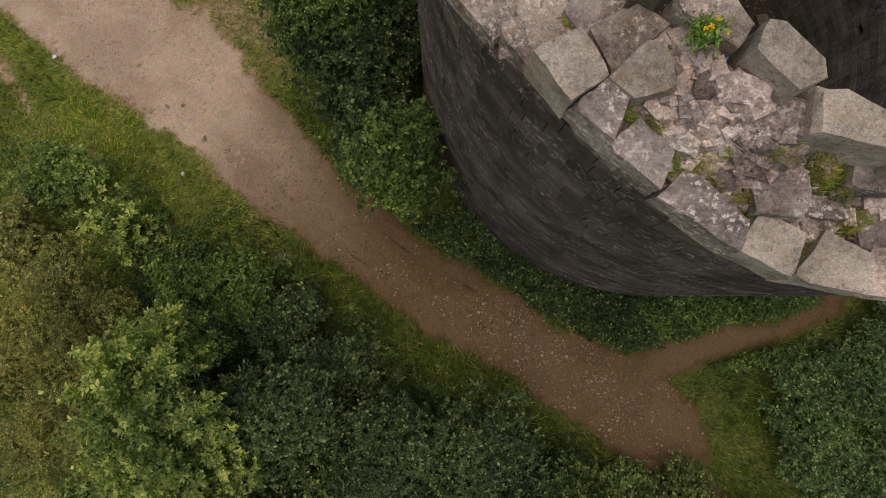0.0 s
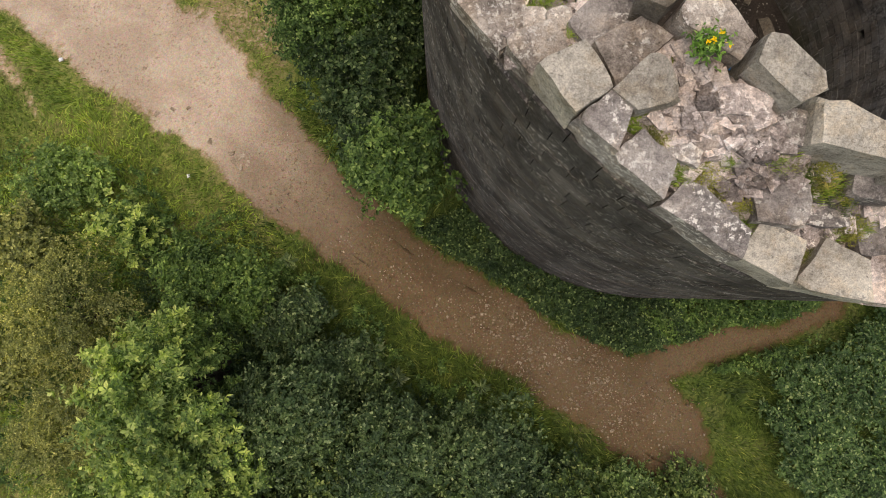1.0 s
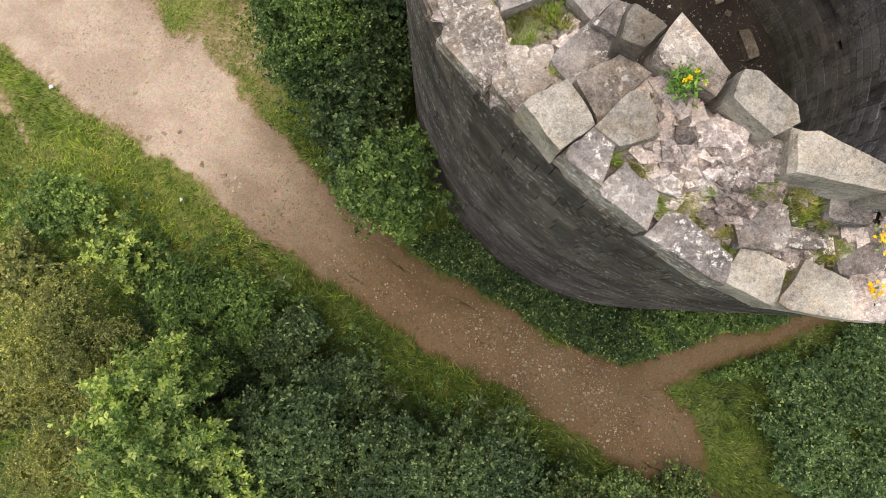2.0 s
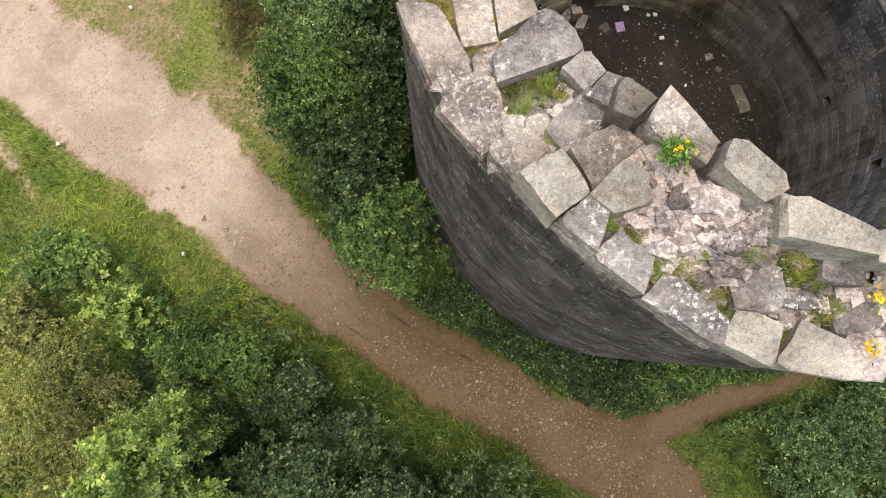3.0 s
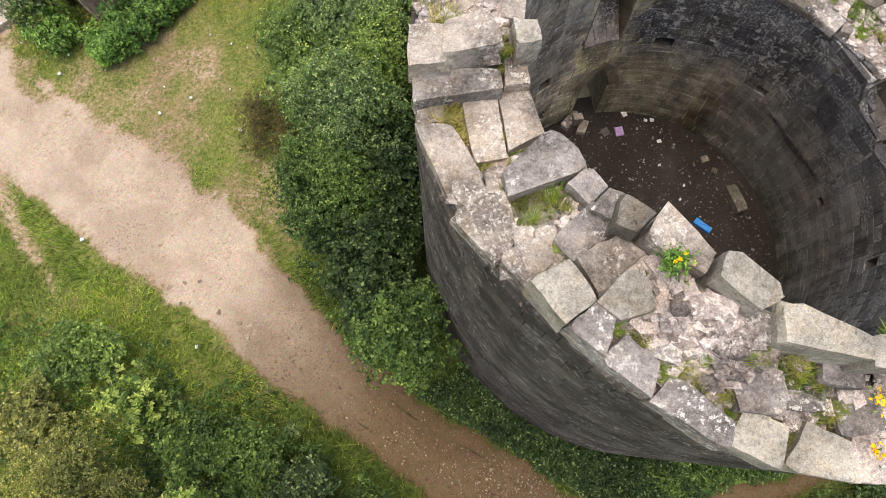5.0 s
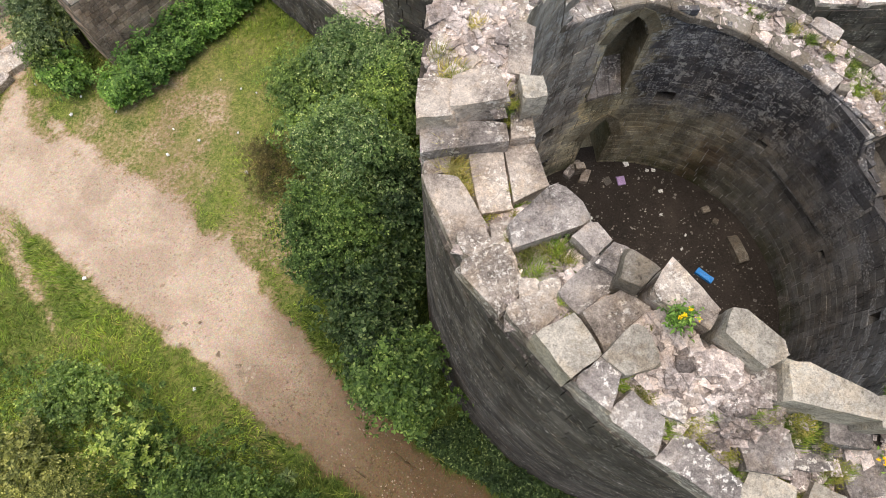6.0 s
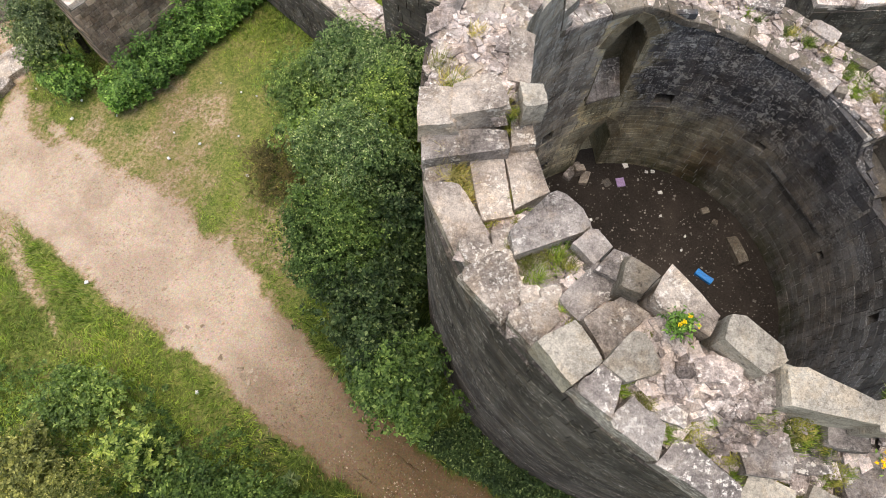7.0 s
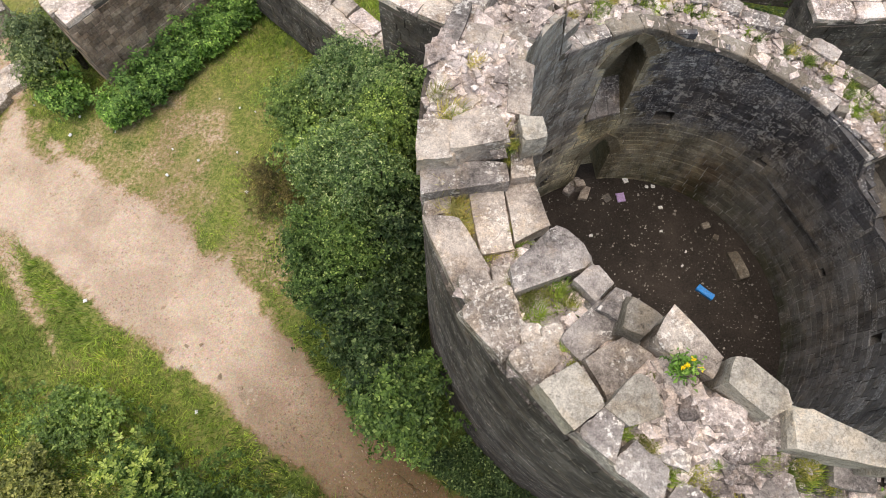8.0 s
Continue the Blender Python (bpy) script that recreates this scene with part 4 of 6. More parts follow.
# larger core stones bedded in it
rg = random.Random(17)
for lo, hi, count in ((204, 226, 16), (228, 248, 34), (246, 268, 24), (158, 184, 30), (40, 158, 60)):
    for k in range(count):
        ph = rg.uniform(lo, hi)
        w, q = rg.uniform(0.10, 0.26), rg.uniform(4.1, 4.85)
        coping(ph, q, w, w * rg.uniform(0.6, 1.0), bed_z(ph, q) + rg.uniform(-0.03, 0.07), 0.16, rg.uniform(-60, 60), rg.choice((M_RIM, M_DARKTOP, M_RIM, M_RUBBLE) if hi == 158 else (M_RUBBLE, M_DARKTOP, M_TOP, M_RUBBLE)), 0.06, "core_stone")


# crumbled mortar bed along the top, uneven
def mortar_bed():
    na, nr = 1200, 24
    v, f = [], []
    for i in range(na + 1):
        ph = -95 + 360 * i / na
        for j in range(nr):
            r0 = RI + (0.46 if -14 < ph < 26 else 0.12)
            r = r0 + (RO - 0.10 - r0) * j / (nr - 1)
            x, y, z = polar(r, ph, bed_z(ph, r) - 0.03)
            edge = min(j, nr - 1 - j) / 4
            z += 0.08 * noise.noise(Vector((x, y, z)) * 2.3) + 0.07 * noise.noise(Vector((x, y, z)) * 6) + 0.04 * noise.noise(Vector((x, y, z)) * 14) - 0.10 * max(0, 1 - edge)
            v.append((x, y, z))
    for i in range(na):
        for j in range(nr - 1):
            k = i * nr + j
            f.append((k, k + 1, k + nr + 1, k + nr))
    return fast_mesh("mortar_bed", v, f, [M_BED])


child("mortar_bed", mortar_bed(), tower, "uneven bed of weathered mortar")


# ---- tower floor ----
def floor_material():
    m, n, l, b = shader("damp_earth", 0.85, 0.3)
    co = coords(n)
    c = ramp(n, l, tex(n, l, "noise", 0.9, 6, 0.65, co), [(0.2, (0.014, 0.011, 0.009)), (0.55, (0.028, 0.022, 0.018)), (0.85, (0.052, 0.042, 0.035))])
    c = mix(n, l, 0.4, c, ramp(n, l, tex(n, l, "noise", 26, 5, 0.75, co), [(0.3, (0.010, 0.008, 0.007)), (0.8, (0.075, 0.062, 0.053))]))
    l.new(c, b.inputs["Base Color"])
    bump(n, l, b, tex(n, l, "noise", 20, 6, 0.7, co), 0.6, 0.03)
    return m


def disc():
    v, f, nr, na = [], [], 26, 96
    for i in range(nr):
        for j in range(na):
            x, y, _ = polar(0.02 + (RI + 0.5) * i / (nr - 1), 360 * j / na, 0)
            v.append((x, y, FLOOR + 0.025 * noise.noise(Vector((x, y, 0)) * 1.4) + 0.05 * max(0, i / nr - 0.8)))
    for i in range(nr - 1):
        for j in range(na):
            a, b = i * na + j, i * na + (j + 1) % na
            f.append((a, a + na, b + na, b))
    return fast_mesh("floor", v, f, [floor_material()])


me = disc()
thing("floor", me, "dark damp earth floor strewn with grit", "floor", kind="structure")
n = 2600
a, r = rs.uniform(0, 6.28, n), (RI - 0.1) * np.sqrt(rs.uniform(0, 1, n))
places = np.stack([TX + r * np.cos(a), TY + r * np.sin(a), np.full(n, FLOOR + 0.015)], 1)
M_GRIT = stone("floor_grit", (0.06, 0.055, 0.05), (0.16, 0.15, 0.14), (0.34, 0.32, 0.30), (0.5, 0.5, 0.48), 0.4, True, 20, 0.5)
thing("floor_grit", pebbles("floor_grit", places, np.abs(rs.normal(0, 0.010, n)) + 0.006, M_GRIT, 9), "small grey stones and grit on the dark floor", "grit", kind="stuff")


def loose_stone(x, y, sx, sy, sz, turn, mat, label, name="loose_stone", base=FLOOR):
    me = lump(int(x * 97 + y * 31), sx, sy, sz, 0.04)
    me.materials.append(mat)
    ob = thing(name, me, label, "stone", "loose stones")
    ob.matrix_basis = Matrix.Translation((x, y, base + sz - 0.02)) @ Matrix.Rotation(radians(turn), 4, "Z")
    return ob


loose_stone(7.90, 6.55, 0.80, 0.28, 0.22, -76, M_RIM, "long grey fallen stone block on the earth floor")
loose_stone(7.23, 7.75, 0.20, 0.18, 0.11, 20, M_RIM, "small grey fallen stone on the earth floor")
loose_stone(7.46, 7.40, 0.17, 0.15, 0.10, 60, M_RIM, "small pale fallen stone on the earth floor")
loose_stone(3.97, 8.72, 0.40, 0.20, 0.18, 70, M_TOP, "brownish fallen stone near the doorway")
loose_stone(3.72, 9.02, 0.30, 0.24, 0.22, 20, M_TOP, "fallen stone in the heap at the doorway")
loose_stone(3.55, 8.82, 0.34, 0.22, 0.20, 50, M_DARKTOP, "fallen stone in the heap at the doorway")
loose_stone(3.80, 8.90, 0.24, 0.20, 0.40, 10, M_TOP, "fallen stone heaped at the doorway")

# ---- plants ----
def leaf_arrays(p, size, r, droop=0.25, flat=0.8, narrow=0.36):
    """Folded leaves of four corners at places p (n, 3), each tilted at random."""
    n = len(p)
    nrm = r.normal(0, flat, (n, 3)) + np.array([0, 0, 1.0])
    nrm /= np.linalg.norm(nrm, axis=1)[:, None]
    d = r.normal(0, 1, (n, 3))
    d -= nrm * (d * nrm).sum(1)[:, None]
    d /= np.linalg.norm(d, axis=1)[:, None] + 1e-9
    s = np.cross(nrm, d)
    L = (size * r.uniform(0.6, 1.35, n))[:, None]
    W = L * narrow * r.uniform(0.8, 1.2, n)[:, None]
    a = p - d * L * 0.5
    b = p + s * W + nrm * L * 0.10
    c = p + d * L * 0.5 - nrm * L * droop
    e = p - s * W + nrm * L * 0.10
    v = np.stack([a, b, c, e], 1).reshape(-1, 3)
    k = (np.arange(n) * 4)[:, None]
    return v, np.concatenate([k + [[0, 1, 2]], k + [[0, 2, 3]]], 0)


def tube(pts, radii, sides=6):
    v, f = [], []
    for i, (p, r) in enumerate(zip(pts, radii)):
        d = (pts[min(i + 1, len(pts) - 1)] - pts[max(i - 1, 0)]).normalized()
        q = d.to_track_quat("Z", "Y")
        for j in range(sides):
            a = 2 * math.pi * j / sides
            v.append(p + q @ Vector((math.cos(a) * r, math.sin(a) * r, 0)))
    for i in range(len(pts) - 1):
        for j in range(sides):
            f.append((i * sides + j, i * sides + (j + 1) % sides, (i + 1) * sides + (j + 1) % sides, (i + 1) * sides + j))
    return v, f


def rosettes(p, axis, size, r, n=7, narrow=0.3, spread=(0.75, 1.65)):
    """Sprigs: at each place p (m, 3) a whorl of n leaves about an axis (m, 3), every leaf a folded kite, widest past its middle."""
    m = len(p)
    axis = axis / (np.linalg.norm(axis, axis=1)[:, None] + 1e-9)
    one = np.cross(axis, r.normal(0, 1, (m, 3)))
    one /= np.linalg.norm(one, axis=1)[:, None] + 1e-9
    two = np.cross(axis, one)
    own = np.repeat(np.arange(m), n)
    ang = np.tile(np.arange(n) * 2.4, m) + r.normal(0, 0.3, m * n)
    tilt = r.uniform(*spread, m * n)
    side = one[own] * np.cos(ang)[:, None] + two[own] * np.sin(ang)[:, None]
    d = axis[own] * np.cos(tilt)[:, None] + side * np.sin(tilt)[:, None]
    s = np.cross(axis[own], side)
    up = np.cross(s, d) * -1.0
    L = ((size if np.isscalar(size) else np.asarray(size)[own]) * r.uniform(0.65, 1.25, m * n))[:, None]
    W = L * narrow * r.uniform(0.8, 1.2, (m * n, 1))
    a = p[own] + d * L * 0.08 + r.normal(0, 0.012, (m * n, 3))
    b, e = a + d * L * 0.58 + s * W + up * L * 0.08, a + d * L * 0.58 - s * W + up * L * 0.08
    c = a + d * L - np.array([0, 0, 0.14]) * L
    v = np.stack([a, b, c, e], 1).reshape(-1, 3)
    k = (np.arange(m * n) * 4)[:, None]
    return v, np.concatenate([k + [[0, 1, 2]], k + [[0, 2, 3]]], 0)


def shrub(name, x, y, rx, ry, height, clumps, per, leaf, mat, label, category="shrub", low=0.15, seed=0, spread=0.26, group="shrubs by the tower", spiky=False, narrow=0.30):
    """A many-stemmed shrub or small tree: limbs that taper, and a crown of leafy sprigs in uneven clumps with gaps."""
    r = np.random.RandomState(int(abs(x) * 100 + abs(y) * 10 + height * 7) + seed)
    z0 = float(ground_z(x, y))
    ob = new(name)
    ob.location = (x, y, z0)
    tagged(ob, label, category, group)
    mid = np.array([0, 0, height * (0.5 + low / 2)])
    rad = np.array([rx, ry, height * (0.5 - low / 2)])
    # boughs of uneven size make the outline
    k = 20
    ld = r.normal(0, 1, (k, 3))
    ld[:, 2] = np.abs(ld[:, 2]) * 0.8 - 0.15
    ld /= np.linalg.norm(ld, axis=1)[:, None]
    lc = mid + ld * rad * r.uniform(0.45, 0.84, (k, 1))
    lr = rad * r.uniform(0.18, 0.44, (k, 1)) * np.array([1, 1, 0.8])
    lc, lr = np.vstack([lc, mid]), np.vstack([lr, rad * 0.62])
    pick = r.choice(k + 1, clumps, p=[0.041] * k + [1 - 0.041 * k])
    d = r.normal(0, 1, (clumps, 3))
    d[:, 2] = d[:, 2] * 0.9 + 0.3
    d /= np.linalg.norm(d, axis=1)[:, None]
    bulge = np.array([1 + 0.4 * noise.noise(Vector(q) * 2.3 + Vector((x, y, height))) for q in d])
    cpos = lc[pick] + d * lr[pick] * (bulge * r.uniform(0.35, 1.05, clumps) ** 0.4)[:, None]
    cpos[:, 2] = np.maximum(cpos[:, 2], 0.12)
    size = spread * r.uniform(0.6, 1.4, clumps)
    m = max(4, int(per * 0.57 / 7))
    own = np.repeat(np.arange(clumps), m)
    q = r.normal(0, 1, (clumps * m, 3))
    q /= np.linalg.norm(q, axis=1)[:, None]
    if spiky:
        way = d[own] * 0.8 + np.array([0, 0, 0.55])
        p = cpos[own] + (way * r.uniform(-0.5, 1.5, len(own))[:, None] + q * 0.42) * size[own][:, None]
        ax = way + q * 0.5
    else:
        q = q + d[own] * 0.5 + np.array([0, 0, 0.35])
        p = cpos[own] + q * (size[own] * r.uniform(0.35, 1.0, len(own)))[:, None]
        ax = q + np.array([0, 0, 0.5])
    p[:, 2] = np.maximum(p[:, 2], 0.05)
    v, f = rosettes(p, ax, leaf * 1.12, r, 7, narrow)
    child("crown", fast_mesh("crown", v, f, [mat]), ob)
    if spiky:
        # pale young leaves in whorls at the ends of the twigs
        ends = np.where(cpos[:, 2] > np.percentile(cpos[:, 2], 45))[0]
        own2 = np.repeat(ends, 3)
        way = d[own2] * 0.8 + np.array([0, 0, 0.55])
        q = cpos[own2] + (way * r.uniform(0.9, 2.1, len(own2))[:, None] + r.normal(0, 0.22, (len(own2), 3))) * size[own2][:, None]
        v, f = rosettes(q, way + r.normal(0, 0.3, (len(own2), 3)), 0.115, r, 8, 0.24, (0.5, 1.4))
        child("foliage_tip", fast_mesh("foliage_tip", v, f, [M_SHOOT]), ob, "yellow-green young leaves")["kind"] = "stuff"
    V, F = [], []
    for i in range(9):
        c = Vector(cpos[r.randint(clumps)])
        base = Vector((r.uniform(-0.12, 0.12) * rx, r.uniform(-0.12, 0.12) * ry, -0.1))
        bend = Vector((c.x * 0.35, c.y * 0.35, c.z * 0.55))
        pts = [base, base.lerp(bend, 0.6), bend, bend.lerp(c, 0.6), c]
        w = 0.022 * height * (1.0 if i < 2 else 0.6)
        tv, tf = tube(pts, [w, w * 0.8, w * 0.55, w * 0.3, w * 0.12])
        F += [tuple(q + len(V) for q in t) for t in tf]
        V += [t[:] for t in tv]
    child("trunk", fast_mesh("trunk", V, F, [M_BARK]), ob)
    return ob


# row of shrubs at the foot of the tower
# hazels in M_LEAF_DK carry the hedge's shadow near the wall as leaf colour
shrub("hazel_shrub", -0.68, 2.62, 1.10, 1.10, 4.4, 230, 170, 0.084, M_LEAF_HAZ, "round-leaved green shrub against the tower wall")
shrub("hazel_shrub", -1.62, 4.45, 1.20, 1.30, 3.6, 200, 142, 0.090, M_LEAF_DK, "dark green shrub beside the path")
shrub("hawthorn_shrub", -2.35, 6.10, 1.35, 1.45, 4.5, 300, 215, 0.056, M_LEAF_MID, "tall dense green shrub by the tower")
shrub("hawthorn_shrub", -2.35, 8.30, 1.35, 1.45, 4.3, 300, 215, 0.056, M_LEAF_HAW, "tall dense green shrub by the tower", seed=5)
shrub("hawthorn_shrub", -1.75, 10.60, 1.30, 1.30, 3.9, 260, 215, 0.056, M_LEAF_HAW, "green shrub by the curtain wall", seed=9)
shrub("hazel_shrub", -0.95, 6.60, 0.80, 2.20, 3.4, 200, 135, 0.090, M_LEAF_DK, "shrub against the tower wall, leaves coloured dark for shade", seed=3)
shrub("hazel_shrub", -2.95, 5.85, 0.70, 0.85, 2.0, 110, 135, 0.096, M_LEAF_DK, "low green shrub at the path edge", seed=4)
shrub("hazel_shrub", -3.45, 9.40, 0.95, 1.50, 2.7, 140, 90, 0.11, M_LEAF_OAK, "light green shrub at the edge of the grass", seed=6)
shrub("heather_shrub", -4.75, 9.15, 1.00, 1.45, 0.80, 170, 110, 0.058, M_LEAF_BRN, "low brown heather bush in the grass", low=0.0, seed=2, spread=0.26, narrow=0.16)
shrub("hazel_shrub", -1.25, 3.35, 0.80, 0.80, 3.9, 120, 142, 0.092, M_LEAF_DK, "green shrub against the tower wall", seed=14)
shrub("hawthorn_shrub", -1.55, 7.40, 1.00, 1.20, 4.7, 190, 215, 0.056, M_LEAF_HAW, "tall green shrub close to the tower", seed=15)
shrub("hawthorn_shrub", -1.35, 9.30, 0.95, 1.10, 4.4, 190, 215, 0.056, M_LEAF_OAK, "tall light green shrub close to the tower", seed=16)
# across the path
shrub("oak_sapling", -5.00, -1.85, 1.55, 1.45, 5.2, 360, 230, 0.068, M_LEAF_OAK, "young oak with yellow-green leaf tips", "tree", seed=1, spiky=True, group="young trees across the path", narrow=0.28)
shrub("oak_sapling", -4.70, -3.60, 1.30, 1.20, 4.6, 260, 210, 0.068, M_LEAF_OAK, "young oak with yellow-green leaf tips", "tree", seed=7, spiky=True, group="young trees across the path", narrow=0.28)
shrub("hazel_shrub", -2.90, -2.30, 1.15, 1.00, 3.6, 200, 135, 0.080, M_LEAF_WIL, "grey-green shrub across the path", group="shrubs across the path")
shrub("willow_shrub", -0.65, -3.15, 1.30, 1.10, 3.2, 220, 142, 0.070, M_LEAF_WIL, "small-leaved grey-green shrub across the path", group="shrubs across the path")
shrub("willow_shrub", 1.20, -3.15, 1.00, 0.95, 2.8, 200, 142, 0.070, M_LEAF_WIL, "small-leaved grey-green shrub across the path", group="shrubs across the path", seed=3)
shrub("willow_shrub", 3.30, -4.60, 1.30, 0.90, 2.2, 180, 135, 0.080, M_LEAF, "light green shrub below the path", group="shrubs across the path", seed=3)
shrub("willow_shrub", 6.20, -5.40, 1.50, 0.80, 1.6, 190, 135, 0.080, M_LEAF, "light green shrub below the path", group="shrubs across the path", seed=8)
shrub("willow_shrub", 5.60, -4.75, 1.00, 0.75, 1.2, 120, 120, 0.075, M_LEAF, "low light green shrub where the path ends", group="shrubs across the path", seed=9, low=0.0)
shrub("willow_shrub", 4.35, -4.35, 0.80, 0.62, 1.0, 110, 120, 0.072, M_LEAF_HAW, "low light green shrub at the end of the path", group="shrubs across the path", seed=31, low=0.0)
shrub("willow_shrub", 5.70, -4.25, 0.75, 0.50, 0.8, 90, 120, 0.072, M_LEAF, "low light green shrub at the end of the path", group="shrubs across the path", seed=32, low=0.0)
shrub("willow_shrub", 7.30, -5.35, 0.95, 0.60, 1.1, 100, 120, 0.075, M_LEAF, "low light green shrub below the path", group="shrubs across the path", seed=10, low=0.0)
shrub("gorse_shrub", -8.20, -0.60, 1.50, 1.60, 3.0, 280, 250, 0.042, M_LEAF_YEL, "yellowish shrub in the rough grass", group="shrubs across the path", seed=8)
shrub("gorse_shrub", -7.60, -3.00, 1.60, 1.20, 3.2, 260, 250, 0.042, M_LEAF_YEL, "yellowish shrub in the rough grass", group="shrubs across the path", seed=12)
shrub("oak_sapling", -7.05, 1.35, 0.70, 0.62, 1.9, 90, 100, 0.075, M_LEAF_MID, "small young oak with yellow-green leaf tips", "tree", group="young trees across the path", seed=2, spiky=True, spread=0.2)
shrub("hazel_shrub", -9.10, 2.60, 1.20, 0.85, 1.2, 110, 110, 0.085, M_LEAF_OAK, "low light green shrub in the grass", group="shrubs across the path", seed=5)
for x, y, w, h, m in ((-1.9, -3.6, 1.2, 2.8, M_LEAF_DK), (-3.7, -3.0, 1.2, 3.4, M_LEAF_WIL), (0.3, -4.3, 1.2, 2.6, M_LEAF_DK), (-1.5, -4.6, 1.3, 3.0, M_LEAF), (2.3, -4.2, 1.0, 2.0, M_LEAF_DK),
                      (-6.9, -2.9, 1.1, 2.2, M_LEAF_YEL), (-6.6, -4.6, 1.3, 2.8, M_LEAF_OAK), (-3.9, -4.8, 1.4, 4.0, M_LEAF), (-9.8, 0.9, 1.1, 1.6, M_LEAF_YEL), (-10.2, -1.8, 1.5, 2.6, M_LEAF_YEL), (4.6, -5.2, 1.1, 1.9, M_LEAF)):
    shrub("willow_shrub", x, y, w, w * 0.9, h, 170, 115, 0.085, m, "small-leaved shrub in the thicket across the path", group="thicket across the path", seed=int(x * 9) % 50)
for x, y, w, h, m in ((-4.5, 0.15, 1.0, 1.8, M_LEAF_HAZ), (-3.2, -0.75, 0.9, 1.4, M_LEAF_WIL), (-5.7, 0.55, 0.8, 1.5, M_LEAF_HAZ), (-1.9, -1.75, 0.8, 1.5, M_LEAF_WIL)):
    shrub("hazel_shrub", x, y, w, w * 0.9, h, 130, 130, 0.078, m, "low leafy shrub at the edge of the thicket", group="thicket across the path", seed=int(-x * 7))
# by the ruined building
shrub("yew_shrub", -12.30, 13.70, 0.62, 0.62, 3.5, 120, 130, 0.060, M_LEAF_YEW, "tall feathery green shrub at the building corner", group="shrubs by the building", seed=1, low=0.0)
shrub("yew_shrub", -12.85, 13.55, 0.58, 0.60, 2.6, 100, 130, 0.060, M_LEAF_YEW, "feathery green shrub at the building corner", group="shrubs by the building", seed=4, low=0.0)
shrub("yew_shrub", -12.05, 14.35, 0.60, 0.60, 3.0, 100, 130, 0.060, M_LEAF_YEW, "feathery green shrub at the building corner", group="shrubs by the building", seed=6, low=0.0)
shrub("yew_shrub", -12.55, 13.05, 0.50, 0.50, 1.7, 80, 120, 0.075, M_LEAF, "low feathery shrub at the building corner", group="shrubs by the building", seed=8, low=0.0)
shrub("hazel_shrub", -12.0, 12.75, 0.6, 0.6, 1.1, 110, 100, 0.10, M_NETTLE, "low bright green shrub at the building corner", group="shrubs by the building", seed=2, low=0.0)
shrub("hawthorn_shrub", -0.95, 10.15, 0.80, 0.80, 4.9, 170, 215, 0.056, M_LEAF_HAW, "tall green shrub before the wall stub", seed=23)
shrub("hawthorn_shrub", -2.70, 11.30, 1.15, 1.05, 3.6, 260, 215, 0.056, M_LEAF_HAW, "green shrub by the low curtain wall", seed=19)
shrub("hawthorn_shrub", -3.90, 10.70, 1.1, 1.05, 3.1, 180, 215, 0.056, M_LEAF_OAK, "light green shrub by the low curtain wall", seed=20)


def bed(name, n, accept, box, mat, label, seed, tall=(0.35, 0.8), leaf=0.10, per=12, dome=0.0):
    """A bed of nettles and brambles: upright plants with leaves up the stem, one mesh."""
    r = np.random.RandomState(seed)
    x, y = r.uniform(box[0], box[1], n * 6), r.uniform(box[2], box[3], n * 6)
    ok = accept(x, y)
    x, y = x[ok][:n], y[ok][:n]
    h = r.uniform(*tall, len(x)) * (1 + 0.45 * wobble(x, y, 1.5, seed))
    tiers = max(2, per // 5)
    t = np.tile(np.linspace(0.45, 1.0, tiers), (len(x), 1))
    p = np.stack([x[:, None] + r.normal(0, 0.03, t.shape), y[:, None] + r.normal(0, 0.03, t.shape), ground_z(x, y)[:, None] + h[:, None] * t], 2).reshape(-1, 3)
    lean = r.normal(0, 0.28, (len(p), 3)) + np.array([0, 0, 1.0])
    v, f = rosettes(p, lean, (leaf * (1.75 - 0.75 * t)).ravel(), r, 6, 0.27, (0.9, 1.7))
    return thing(name, fast_mesh(name, v, f, [mat]), label, "plants", kind="stuff")


def tower_gap(x, y):
    return np.hypot(x - TX, y - TY) - RO


# one nettle bed in two leaf colours; the darker part has shade painted in
bed("nettles", 2000, lambda x, y: (off_path(x, y) > 0.12) & (tower_gap(x, y) > 0.02) & (y < 3.2) & (tower_gap(x, y) < 2.2) & (y < x * 0.55 + 1.8) & (x < 5.6 + wobble(x, y, 2, 4)), (-1.2, 9.2, -1.6, 3.0), M_LEAF_DK, "nettles and brambles at the foot of the tower, leaves darkened for shade", 21, (0.3, 0.75), 0.072, 12)
bed("nettles", 1000, lambda x, y: (off_path(x, y) > 0.12) & (tower_gap(x, y) > 0.02) & (y < 3.2) & (tower_gap(x, y) < 2.2) & (x > 5.2 + wobble(x, y, 2, 4)), (-1.2, 9.2, -1.6, 3.0), M_LEAF_MID, "green nettles and brambles at the foot of the tower", 27, (0.3, 0.75), 0.072, 12)
bed("brambles", 3000, lambda x, y: (off_path(x, y) > 0.35) & (tower_gap(x, y) > 0.3) & (np.hypot((x - 11.3) / 3.4, (y + 2.4) / 3.4) < 1 + 0.1 * wobble(x, y, 2)), (7.6, 15, -6.0, 2.0), M_BRAMBLE, "thick green brambles beside the narrow path", 22, (0.6, 1.5), 0.08)
def thicket_edge(x):
    return np.interp(x, (-12, -8.3, -6.2, -4.5, -2.35, 1.5, 4.0), (3.8, 1.9, 0.7, -0.2, -1.75, -3.0, -3.9))


